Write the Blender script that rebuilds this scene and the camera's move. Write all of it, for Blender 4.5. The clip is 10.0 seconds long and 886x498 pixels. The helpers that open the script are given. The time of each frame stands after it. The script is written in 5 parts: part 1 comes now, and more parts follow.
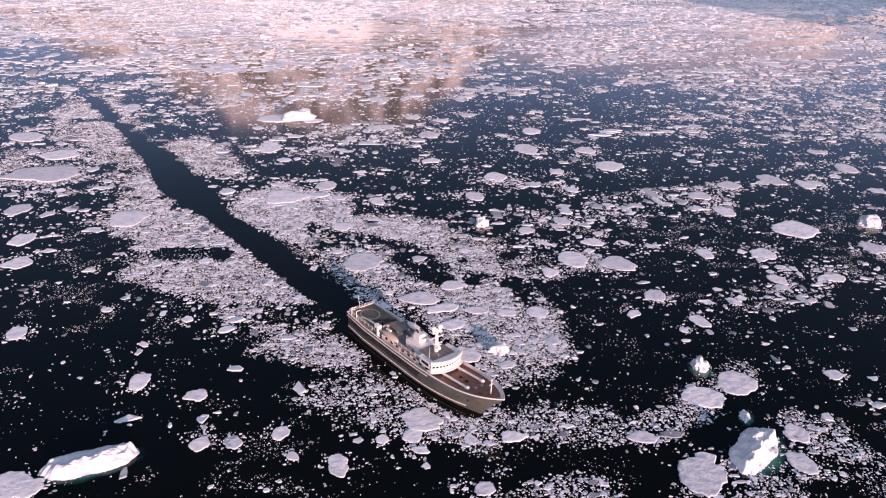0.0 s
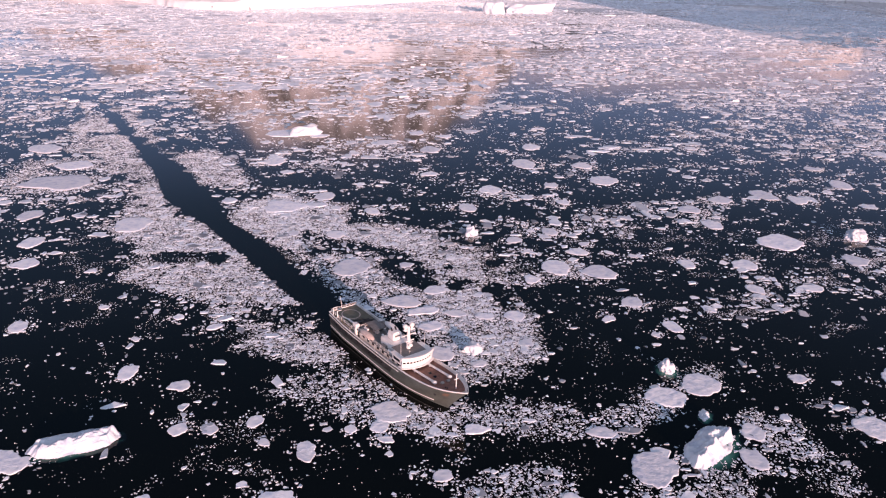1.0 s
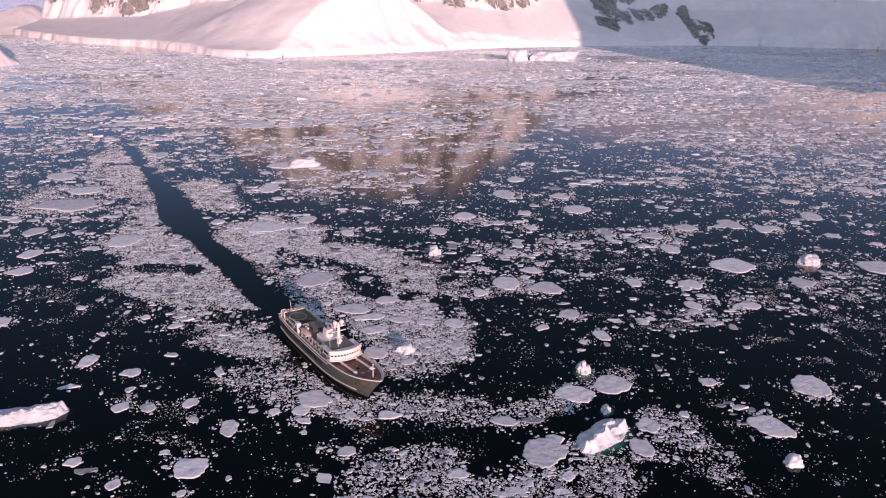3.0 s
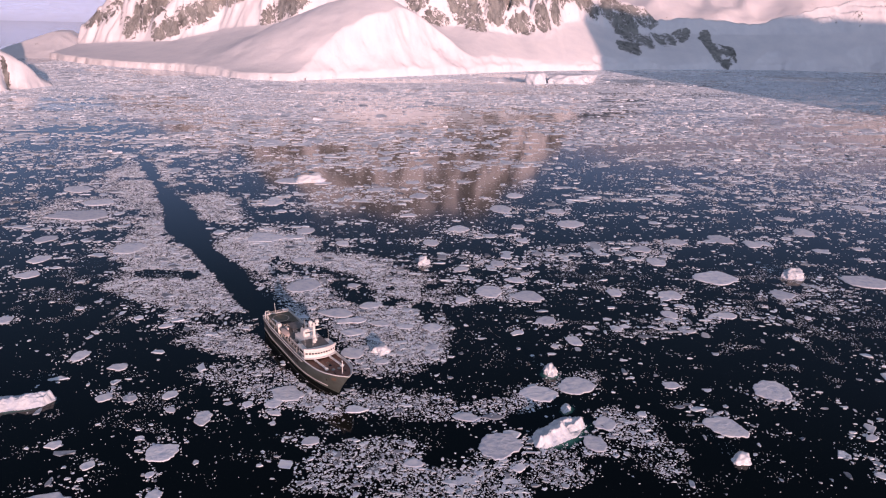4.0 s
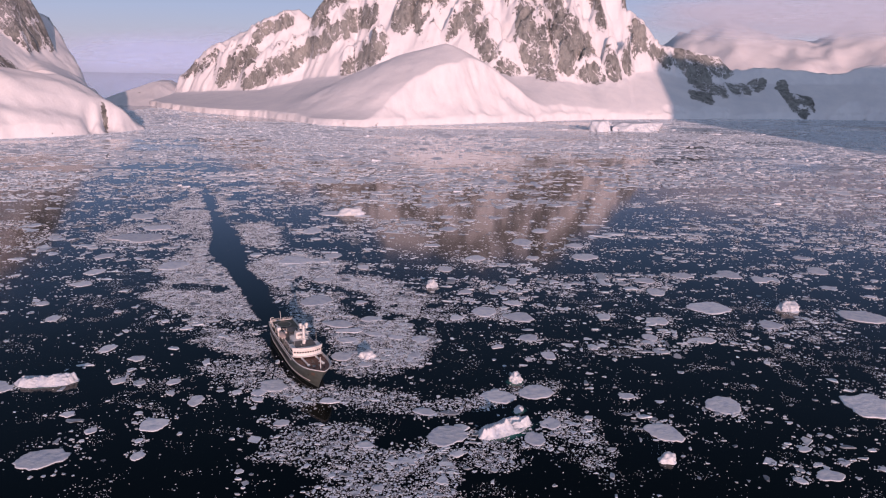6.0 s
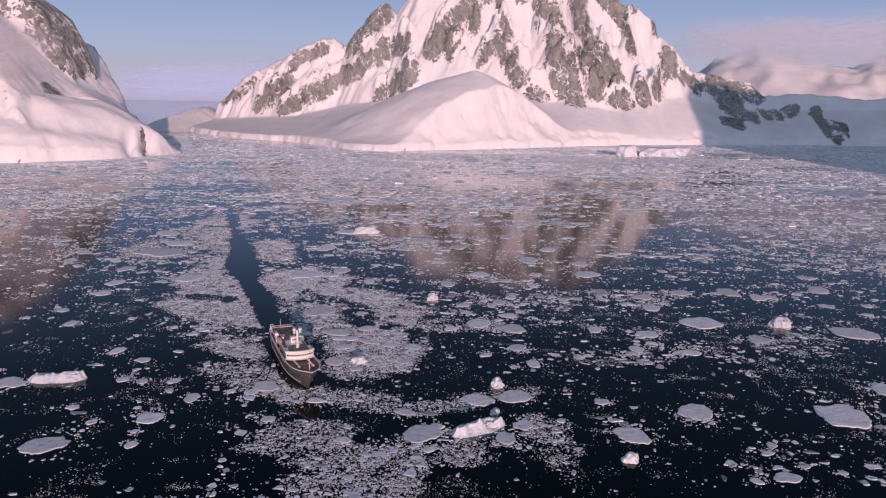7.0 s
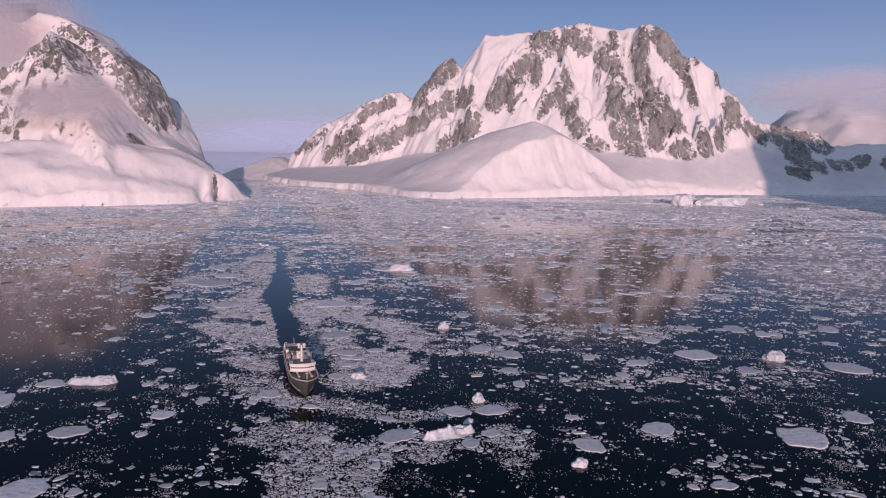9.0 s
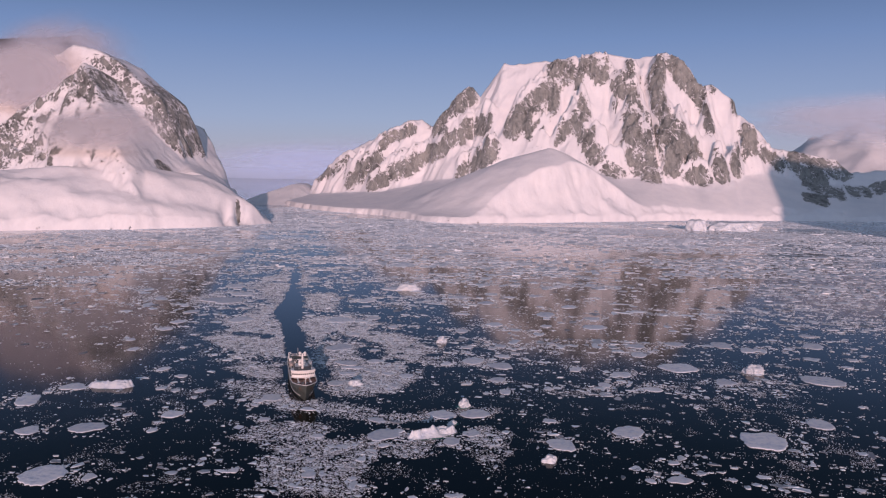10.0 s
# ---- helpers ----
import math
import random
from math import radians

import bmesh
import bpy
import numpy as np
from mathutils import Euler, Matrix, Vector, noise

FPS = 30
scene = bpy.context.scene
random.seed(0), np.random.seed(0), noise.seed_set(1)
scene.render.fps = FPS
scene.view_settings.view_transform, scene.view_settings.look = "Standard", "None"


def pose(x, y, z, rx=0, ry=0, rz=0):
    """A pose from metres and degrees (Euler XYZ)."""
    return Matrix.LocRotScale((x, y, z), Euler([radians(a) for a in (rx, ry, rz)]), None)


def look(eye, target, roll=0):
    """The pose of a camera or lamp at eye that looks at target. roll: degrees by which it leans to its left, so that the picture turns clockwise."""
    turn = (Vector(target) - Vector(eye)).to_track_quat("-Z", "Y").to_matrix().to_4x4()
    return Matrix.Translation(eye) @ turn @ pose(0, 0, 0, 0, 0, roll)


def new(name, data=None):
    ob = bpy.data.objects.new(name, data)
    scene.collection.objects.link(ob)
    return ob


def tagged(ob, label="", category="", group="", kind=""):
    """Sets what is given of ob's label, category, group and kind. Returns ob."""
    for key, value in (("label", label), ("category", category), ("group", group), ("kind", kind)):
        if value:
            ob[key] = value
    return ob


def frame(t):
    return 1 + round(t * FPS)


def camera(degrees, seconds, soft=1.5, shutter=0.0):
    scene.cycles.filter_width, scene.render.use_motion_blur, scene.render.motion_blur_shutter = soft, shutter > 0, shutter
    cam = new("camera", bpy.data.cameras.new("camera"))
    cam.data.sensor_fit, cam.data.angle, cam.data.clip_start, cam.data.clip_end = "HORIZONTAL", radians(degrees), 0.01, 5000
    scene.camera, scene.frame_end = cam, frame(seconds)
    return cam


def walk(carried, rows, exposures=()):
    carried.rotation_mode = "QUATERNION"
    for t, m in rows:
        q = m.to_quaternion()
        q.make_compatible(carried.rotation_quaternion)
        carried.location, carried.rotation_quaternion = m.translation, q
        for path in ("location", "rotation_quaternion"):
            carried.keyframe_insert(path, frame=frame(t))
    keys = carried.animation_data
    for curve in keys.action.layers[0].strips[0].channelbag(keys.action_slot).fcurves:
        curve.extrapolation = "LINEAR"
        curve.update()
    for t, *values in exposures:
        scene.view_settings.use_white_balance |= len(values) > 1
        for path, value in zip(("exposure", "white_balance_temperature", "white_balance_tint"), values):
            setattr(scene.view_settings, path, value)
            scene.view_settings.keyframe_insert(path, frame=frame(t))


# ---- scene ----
cam = camera(60.7, 10.0, soft=1.15)
PATH = [
    (0, (-71.561, -183.103, 100.891), (-71.226, -181.314, 100.063), 2.1),
    (0.5, (-66.433, -188.636, 100.669), (-66.131, -186.829, 99.866), 2.0),
    (1, (-60.745, -194.483, 100.429), (-60.474, -192.66, 99.651), 1.9),
    (1.5, (-54.603, -200.14, 99.834), (-54.358, -198.302, 99.084), 1.8),
    (2, (-47.935, -206.307, 99.212), (-47.718, -204.454, 98.491), 1.7),
    (2.5, (-41.084, -211.679, 98.351), (-40.895, -209.812, 97.658), 1.6),
    (3, (-33.28, -217.285, 97.232), (-33.123, -215.404, 96.57), 1.4),
    (4.5, (-10.755, -234.043, 94.74), (-10.725, -232.128, 94.166), 1.2),
    (5, (-2.563, -240.287, 94.111), (-2.595, -238.363, 93.568), 1.1),
    (5.5, (5.01, -246.143, 93.629), (4.92, -244.213, 93.114), 1.1),
    (7, (30.54, -262.451, 90.773), (30.294, -260.511, 90.356), 0.9),
    (7.5, (38.564, -267.601, 89.872), (38.265, -265.661, 89.486), 0.9),
    (8, (46.767, -272.982, 89.087), (46.411, -271.046, 88.734), 0.8),
    (8.5, (54.489, -277.221, 88.165), (54.093, -275.287, 87.844), 0.8),
    (9, (63.065, -281.73, 87.15), (62.618, -279.801, 86.863), 0.8),
    (9.5, (71.488, -286.481, 86.516), (70.995, -284.56, 86.263), 0.7),
    (10, (80.517, -299.047, 86.179), (80.003, -297.126, 85.961), 0.8),
]
walk(cam, [(t, look(eye, target, roll)) for t, eye, target, roll in PATH], [(0.0, 1.16, 7000.0, 12.0), (2.5, 0.75, 6900.0, 12.0), (5.0, 0.34, 6550.0, 10.0), (7.5, 0.05, 6350.0, 7.0), (10.0, -0.06, 6200.0, 6.0)])

# ---- light ----
SUN_FROM = Vector((0.3, -0.954, 0.0)).normalized()
SUN_HEIGHT = radians(9.0)
world = bpy.data.worlds.new("sky")
scene.world = world
world.use_nodes = True
wn = world.node_tree.nodes
wl = world.node_tree.links
sky = wn.new("ShaderNodeTexSky")
sky.sky_type = "NISHITA"
sky.sun_disc = False
sky.sun_elevation = SUN_HEIGHT
sky.sun_rotation = math.atan2(SUN_FROM.x, SUN_FROM.y)
sky.air_density, sky.dust_density, sky.ozone_density = 1.0, 0.2, 4.0
SKY_TINTS = [(0.0, (0.38, 0.33, 0.44)), (0.06, (0.30, 0.315, 0.49)), (0.16, (0.165, 0.208, 0.395)), (0.24, (0.078, 0.105, 0.21)), (0.33, (0.025, 0.034, 0.064)), (0.5, (0.009, 0.012, 0.02)), (1.0, (0.008, 0.011, 0.016))]
SKY_GLOW = (0.42, 0.44, 0.59)
heading = wn.new("ShaderNodeTexCoord").outputs["Generated"]
rise = wn.new("ShaderNodeSeparateXYZ")
wl.new(heading, rise.inputs[0])
tints = wn.new("ShaderNodeValToRGB")
while len(tints.color_ramp.elements) < len(SKY_TINTS):
    tints.color_ramp.elements.new(0.5)
for stop, (p, c) in zip(tints.color_ramp.elements, SKY_TINTS):
    stop.position, stop.color = p, (*c, 1.0)
wl.new(rise.outputs["Z"], tints.inputs["Fac"])
# the half of the sky towards the low sun is brighter
sunward = wn.new("ShaderNodeVectorMath")
sunward.operation = "DOT_PRODUCT"
sunward.inputs[1].default_value = SUN_FROM
wl.new(heading, sunward.inputs[0])
glow = wn.new("ShaderNodeMapRange")
glow.inputs["From Min"].default_value, glow.inputs["From Max"].default_value = -0.25, 0.9
wl.new(sunward.outputs["Value"], glow.inputs["Value"])
gleam = wn.new("ShaderNodeMix")
gleam.data_type = "RGBA"
gleam.inputs[7].default_value = (*SKY_GLOW, 1.0)
wl.new(glow.outputs[0], gleam.inputs[0])
wl.new(tints.outputs[0], gleam.inputs[6])
thin = wn.new("ShaderNodeVectorMath")
thin.operation = "SCALE"
thin.inputs["Scale"].default_value = 0.02
wl.new(sky.outputs[0], thin.inputs[0])
whole = wn.new("ShaderNodeVectorMath")
whole.operation = "ADD"
wl.new(gleam.outputs[2], whole.inputs[0])
wl.new(thin.outputs[0], whole.inputs[1])
wn["Background"].inputs["Strength"].default_value = 1.0
wl.new(whole.outputs[0], wn["Background"].inputs["Color"])

sun = new("sun", bpy.data.lights.new("sun", "SUN"))
sun.data.energy, sun.data.angle, sun.data.color = 3.2, radians(0.8), (1.0, 0.59, 0.52)
sun_way = SUN_FROM * math.cos(SUN_HEIGHT) + Vector((0, 0, math.sin(SUN_HEIGHT)))
sun.matrix_world = look(sun_way * 400, (0, 0, 0))


# ---- materials ----
def material(name, rough=0.6, metal=0.0):
    m = bpy.data.materials.new(name)
    m.use_nodes = True
    b = m.node_tree.nodes["Principled BSDF"]
    b.inputs["Roughness"].default_value = rough
    b.inputs["Metallic"].default_value = metal
    return m, m.node_tree.nodes, m.node_tree.links, b


def noise_node(n, l, scale, detail=4.0, rough=0.55, vector=None, stretch=None):
    tex = n.new("ShaderNodeTexNoise")
    tex.inputs["Scale"].default_value = scale
    tex.inputs["Detail"].default_value = detail
    tex.inputs["Roughness"].default_value = rough
    if vector is not None:
        if stretch:
            mapping = n.new("ShaderNodeMapping")
            mapping.inputs["Scale"].default_value = stretch
            l.new(vector, mapping.inputs["Vector"])
            vector = mapping.outputs[0]
        l.new(vector, tex.inputs["Vector"])
    return tex.outputs["Fac"]


def ramp(n, l, fac, stops):
    r = n.new("ShaderNodeValToRGB")
    while len(r.color_ramp.elements) < len(stops):
        r.color_ramp.elements.new(0.5)
    for e, (p, c) in zip(r.color_ramp.elements, stops):
        e.position, e.color = p, (*c, 1.0)
    l.new(fac, r.inputs["Fac"])
    return r.outputs["Color"]


def bump(n, l, b, height, strength, distance):
    k = n.new("ShaderNodeBump")
    k.inputs["Strength"].default_value = strength
    k.inputs["Distance"].default_value = distance
    l.new(height, k.inputs["Height"])
    l.new(k.outputs[0], b.inputs["Normal"])


def math_node(n, l, op, a, c):
    k = n.new("ShaderNodeMath")
    k.operation = op
    for i, v in enumerate((a, c)):
        if isinstance(v, (int, float)):
            k.inputs[i].default_value = v
        else:
            l.new(v, k.inputs[i])
    return k.outputs[0]


def mix_node(n, l, fac, a, c):
    k = n.new("ShaderNodeMix")
    k.data_type = "RGBA"
    if isinstance(fac, (int, float)):
        k.inputs[0].default_value = fac
    else:
        l.new(fac, k.inputs[0])
    for i, v in ((6, a), (7, c)):
        if isinstance(v, tuple):
            k.inputs[i].default_value = (*v, 1.0)
        else:
            l.new(v, k.inputs[i])
    return k.outputs[2]


def plain(name, colour, rough=0.5, metal=0.0, spread=0.15, scale=1.5, relief=0.01):
    """Paint, wood or metal with light wear: two scales of uneven colour and a fine relief."""
    m, n, l, b = material(name, rough, metal)
    pos = n.new("ShaderNodeTexCoord").outputs["Object"]
    big = noise_node(n, l, scale, 3.0, 0.6, pos)
    fine = noise_node(n, l, scale * 9, 3.0, 0.6, pos)
    both = math_node(n, l, "MULTIPLY", big, math_node(n, l, "ADD", fine, 0.5))
    low = tuple(c * (1 - spread) for c in colour)
    high = tuple(min(1.0, c * (1 + spread)) for c in colour)
    l.new(ramp(n, l, both, [(0.3, low), (0.7, high)]), b.inputs["Base Color"])
    bump(n, l, b, fine, 0.25, relief)
    return m


def water_material():
    m, n, l, b = material("sea_water", 0.085)
    b.inputs["IOR"].default_value = 1.333
    pos = n.new("ShaderNodeNewGeometry").outputs["Position"]
    big = noise_node(n, l, 0.02, 4.0, 0.5, pos)
    l.new(ramp(n, l, big, [(0.35, (0.0016, 0.0024, 0.0021)), (0.7, (0.0026, 0.0038, 0.0036))]), b.inputs["Base Color"])
    wave = noise_node(n, l, 0.9, 3.0, 0.55, pos, (1.0, 0.6, 1.0))
    bump(n, l, b, wave, 0.16, 0.02)
    return m


def ice_material(name, low, high, random_by="object"):
    """Snow-covered sea ice: uneven white, dents and frozen ridges."""
    m, n, l, b = material(name, 0.7)
    geo = n.new("ShaderNodeNewGeometry")
    if random_by == "island":
        pick = geo.outputs["Random Per Island"]
    else:
        pick = n.new("ShaderNodeObjectInfo").outputs["Random"]
    own = ramp(n, l, pick, [(0.0, low), (0.45, high), (1.0, tuple(min(1.0, c * 1.12) for c in high))])
    big = noise_node(n, l, 0.45, 5.0, 0.6, geo.outputs["Position"])
    # bluish blotches put the shading of snow lumps into the colour
    shade = ramp(n, l, big, [(0.34, (0.70, 0.76, 0.86)), (0.5, (0.93, 0.95, 0.98)), (0.66, (1.0, 1.0, 1.0))])
    k = n.new("ShaderNodeMix")
    k.data_type, k.blend_type = "RGBA", "MULTIPLY"
    k.inputs[0].default_value = 1.0
    l.new(own, k.inputs[6])
    l.new(shade, k.inputs[7])
    l.new(k.outputs[2], b.inputs["Base Color"])
    bump(n, l, b, noise_node(n, l, 0.6, 6.0, 0.6, geo.outputs["Position"]), 0.6, 0.55)
    return m


def land_material(name, scale=1.0):
    """Snow on rock: the rock cover comes from the terrain, its edges from fine noise."""
    m, n, l, b = material(name, 0.8)
    geo = n.new("ShaderNodeNewGeometry")
    pos = geo.outputs["Position"]
    att = n.new("ShaderNodeAttribute")
    att.attribute_name = "rock"
    streak = noise_node(n, l, 0.05 * scale, 8.0, 0.7, pos, (1.0, 1.0, 0.6))
    fine = noise_node(n, l, 0.3 * scale, 6.0, 0.72, pos, (1.0, 1.0, 0.6))
    # thin snow on slanting ledges
    tilted = n.new("ShaderNodeMapping")
    tilted.inputs["Rotation"].default_value = (0.0, 0.55, 0.2)
    l.new(pos, tilted.inputs["Vector"])
    ledge = noise_node(n, l, 0.26 * scale, 7.0, 0.72, tilted.outputs[0], (0.2, 0.5, 1.0))
    # hairlines of snow in the cracks
    crack = noise_node(n, l, 0.05 * scale, 5.0, 0.6, tilted.outputs[0], (1.0, 1.0, 0.55))
    vein = n.new("ShaderNodeMapRange")
    for key, value in (("From Min", 0.006), ("From Max", 0.03), ("To Min", 0.55), ("To Max", 0.0)):
        vein.inputs[key].default_value = value
    l.new(math_node(n, l, "ABSOLUTE", math_node(n, l, "SUBTRACT", crack, 0.5), 0.0), vein.inputs["Value"])
    cover = math_node(n, l, "SUBTRACT", att.outputs["Fac"], vein.outputs[0])
    for layer, weight in ((streak, 0.8), (fine, 1.0), (ledge, 1.5)):
        cover = math_node(n, l, "ADD", cover, math_node(n, l, "MULTIPLY", math_node(n, l, "SUBTRACT", layer, 0.5), weight))
    bare = n.new("ShaderNodeMapRange")
    bare.inputs["From Min"].default_value = 0.47
    bare.inputs["From Max"].default_value = 0.53
    l.new(cover, bare.inputs["Value"])
    # broken slabs: angular cells, taller than wide
    slab = n.new("ShaderNodeTexVoronoi")
    slab.inputs["Scale"].default_value = 0.055 * scale
    leaning = n.new("ShaderNodeMapping")
    leaning.inputs["Rotation"].default_value = (0.0, 0.25, 0.0)
    leaning.inputs["Scale"].default_value = (1.0, 1.0, 0.42)
    l.new(pos, leaning.inputs["Vector"])
    l.new(leaning.outputs[0], slab.inputs["Vector"])
    tone = math_node(n, l, "ADD", math_node(n, l, "MULTIPLY", noise_node(n, l, 0.11 * scale, 7.0, 0.66, pos, (1.0, 1.0, 0.5)), 0.7),
                     math_node(n, l, "MULTIPLY", noise_node(n, l, 0.012 * scale, 3.0, 0.5, pos), 0.3))
    rock = ramp(n, l, tone, [(0.36, (0.135, 0.145, 0.143)), (0.5, (0.34, 0.357, 0.345)), (0.64, (0.49, 0.497, 0.475))])
    snow = ramp(n, l, noise_node(n, l, 0.03 * scale, 6.0, 0.6, pos), [(0.3, (0.73, 0.745, 0.78)), (0.65, (0.83, 0.83, 0.845))])
    l.new(mix_node(n, l, bare.outputs[0], snow, rock), b.inputs["Base Color"])
    rough_face = math_node(n, l, "ADD", math_node(n, l, "MULTIPLY", slab.outputs["Distance"], 0.55), noise_node(n, l, 0.1 * scale, 8.0, 0.68, pos, (1.0, 1.0, 0.7)))
    crag = math_node(n, l, "MULTIPLY", rough_face, math_node(n, l, "ADD", math_node(n, l, "MULTIPLY", bare.outputs[0], 0.93), 0.07))
    bump(n, l, b, crag, 1.0, 13.0)
    return m


WATER = water_material()
FLOE = ice_material("floe_ice", (0.68, 0.73, 0.78), (0.80, 0.845, 0.88))
BRASH = ice_material("brash_ice", (0.155, 0.187, 0.22), (0.695, 0.77, 0.82), "island")
PACK = ice_material("pack_ice", (0.44, 0.49, 0.53), (0.76, 0.82, 0.86), "island")
BERG = ice_material("berg_ice", (0.62, 0.68, 0.74), (0.71, 0.745, 0.77))
LAND = land_material("snow_and_rock")
FAR_LAND = land_material("far_snow_and_rock", 0.6)


# ---- noise and terrain ----
def lattice(ix, iy, seed):
    h = (ix.astype(np.int64) * 374761393 + iy.astype(np.int64) * 668265263 + seed * 974634777) & 0xFFFFFFFF
    h = ((h ^ (h >> 13)) * 1274126177) & 0xFFFFFFFF
    h = ((h ^ (h >> 16)) * 2246822519) & 0xFFFFFFFF
    return ((h ^ (h >> 15)) & 0xFFFFFF) / 0xFFFFFF


def value_noise(x, y, seed=0):
    ix, iy = np.floor(x), np.floor(y)
    u, v = x - ix, y - iy
    u, v = u * u * (3 - 2 * u), v * v * (3 - 2 * v)
    a, b = lattice(ix, iy, seed), lattice(ix + 1, iy, seed)
    c, d = lattice(ix, iy + 1, seed), lattice(ix + 1, iy + 1, seed)
    return (a * (1 - u) + b * u) * (1 - v) + (c * (1 - u) + d * u) * v


def fbm(x, y, octaves=4, seed=0):
    total, size, weight = 0.0, 1.0, 0.0
    for k in range(octaves):
        total = total + size * value_noise(x * 2**k, y * 2**k, seed + k)
        weight += size
        size *= 0.5
    return total / weight


def ridged(x, y, octaves=3, seed=0):
    total, size, weight = 0.0, 1.0, 0.0
    for k in range(octaves):
        total = total + size * (1 - np.abs(2 * value_noise(x * 2**k, y * 2**k, seed + 11 * k) - 1))
        weight += size
        size *= 0.5
    return total / weight


def smooth(a, b, x):
    t = np.clip((x - a) / (b - a), 0, 1)
    return t * t * (3 - 2 * t)


def knots(x, table):
    px, pz = zip(*table)
    return np.interp(x, px, pz)


def link_mesh(name, verts, faces, mat, parent=None, shade=False):
    """An object from numpy vertices and equal-sized faces."""
    me = bpy.data.meshes.new(name)
    nf, k = faces.shape
    me.vertices.add(len(verts))
    me.vertices.foreach_set("co", np.ascontiguousarray(verts, dtype=np.float32).ravel())
    me.loops.add(nf * k)
    me.loops.foreach_set("vertex_index", np.ascontiguousarray(faces, dtype=np.int32).ravel())
    me.polygons.add(nf)
    me.polygons.foreach_set("loop_start", np.arange(nf, dtype=np.int32) * k)
    me.polygons.foreach_set("loop_total", np.full(nf, k, dtype=np.int32))
    me.polygons.foreach_set("use_smooth", np.full(nf, shade))
    me.materials.append(mat)
    me.update(calc_edges=True)
    ob = new(name, me)
    ob.parent = parent
    return ob


def terrain(name, xr, yr, step, height, mat, label, category="mountain"):
    xs = np.arange(xr[0], xr[1] + step, step)
    ys = np.arange(yr[0], yr[1] + step, step)
    gx, gy = np.meshgrid(xs, ys)
    z, rock = height(gx, gy)
    ny, nx = gx.shape
    i = (np.arange(ny - 1)[:, None] * nx + np.arange(nx - 1)[None, :]).ravel()
    faces = np.stack([i, i + 1, i + nx + 1, i + nx], 1)
    zf = z.ravel()
    faces = faces[(zf[faces] > -2.5).any(1)]
    ob = link_mesh(name, np.stack([gx.ravel(), gy.ravel(), zf], 1), faces, mat, shade=True)
    att = ob.data.attributes.new("rock", "FLOAT", "POINT")
    att.data.foreach_set("value", rock.ravel().astype(np.float32))
    return tagged(ob, label, category, kind="structure")


def blur(z, k):
    """The mean over a square of 2k + 1 cells."""
    for axis in (0, 1):
        pad = [(0, 0), (0, 0)]
        pad[axis] = (k + 1, k)
        run = np.cumsum(np.pad(z, pad, mode="edge"), axis)
        hi = [slice(None), slice(None)]
        lo = [slice(None), slice(None)]
        hi[axis], lo[axis] = slice(2 * k + 1, None), slice(None, -2 * k - 1)
        z = (run[tuple(hi)] - run[tuple(lo)]) / (2 * k + 1)
    return z


def bareness(z, step):
    """How bare of snow a steep, jutting place is, from slope and from how far it stands out of its surroundings."""
    gy, gx = np.gradient(z, step)
    slope = np.hypot(gx, gy)
    return 0.55 * (slope - 1.35) + 0.05 * np.clip(z - blur(z, 7), -14, 14) + 0.09 * np.clip(z - blur(z, 2), -4, 4)


def shore_cap(inland, tall=8.0, rise=0.6):
    """The highest the land may be at a distance inland: an ice cliff, then a slope."""
    return np.where(inland < 0, -3.0, -3.0 + (tall + 3.0) * smooth(0.0, 5.0, inland) + rise * np.maximum(inland - 3, 0) + 0.02 * np.maximum(inland - 3, 0) ** 2)


def face_profile(d, top, base, steep, reach, hollow=1.5):
    """Height by distance d before the crest: a steep face, then a concave snow apron, and a back slope."""
    wide = np.maximum(top - base, 1.0) / steep
    face = top - (top - base) * np.clip(d / wide, 0, 1)
    run = np.clip((d - wide) / np.maximum(reach - wide, 20.0), 0, 1)
    apron = 9.0 + (base - 9.0) * (1 - run) ** hollow
    z = np.where(d < wide, face, apron)
    return np.where(d < 0, top + 1.4 * d, z), np.clip(d / wide, -1, 2)


MAIN_CREST = [(-820, -6), (-700, -6), (-672, 8), (-656, 50), (-581, 111), (-485, 155), (-424, 183), (-397, 183), (-372, 171),
              (-315, 242), (-286, 253), (-268, 232), (-219, 300), (-115, 303), (-58, 313), (-9, 317), (54, 305),
              (106, 316), (144, 294), (170, 253), (194, 254), (236, 222), (245, 194), (287, 161), (308, 130),
              (362, 121), (427, 109), (450, 86), (520, 92), (640, 80), (800, 120), (1000, 170)]
MAIN_SHORE = [(-820, 1500), (-690, 1400), (-650, 1150), (-600, 1085), (-483, 990), (-400, 955), (-307, 880), (-233, 818), (-180, 808),
              (-99, 858), (-20, 922), (67, 975), (159, 1045), (256, 1095), (323, 1115), (402, 1150), (520, 1185),
              (740, 1190), (1000, 1150)]
MAIN_BASE = [(-820, 5), (-700, 16), (-549, 27), (-451, 32), (-356, 55), (-263, 66), (-109, 80), (21, 70), (84, 66),
             (145, 57), (225, 65), (253, 76), (300, 82), (362, 66), (450, 60), (640, 60), (1000, 90)]


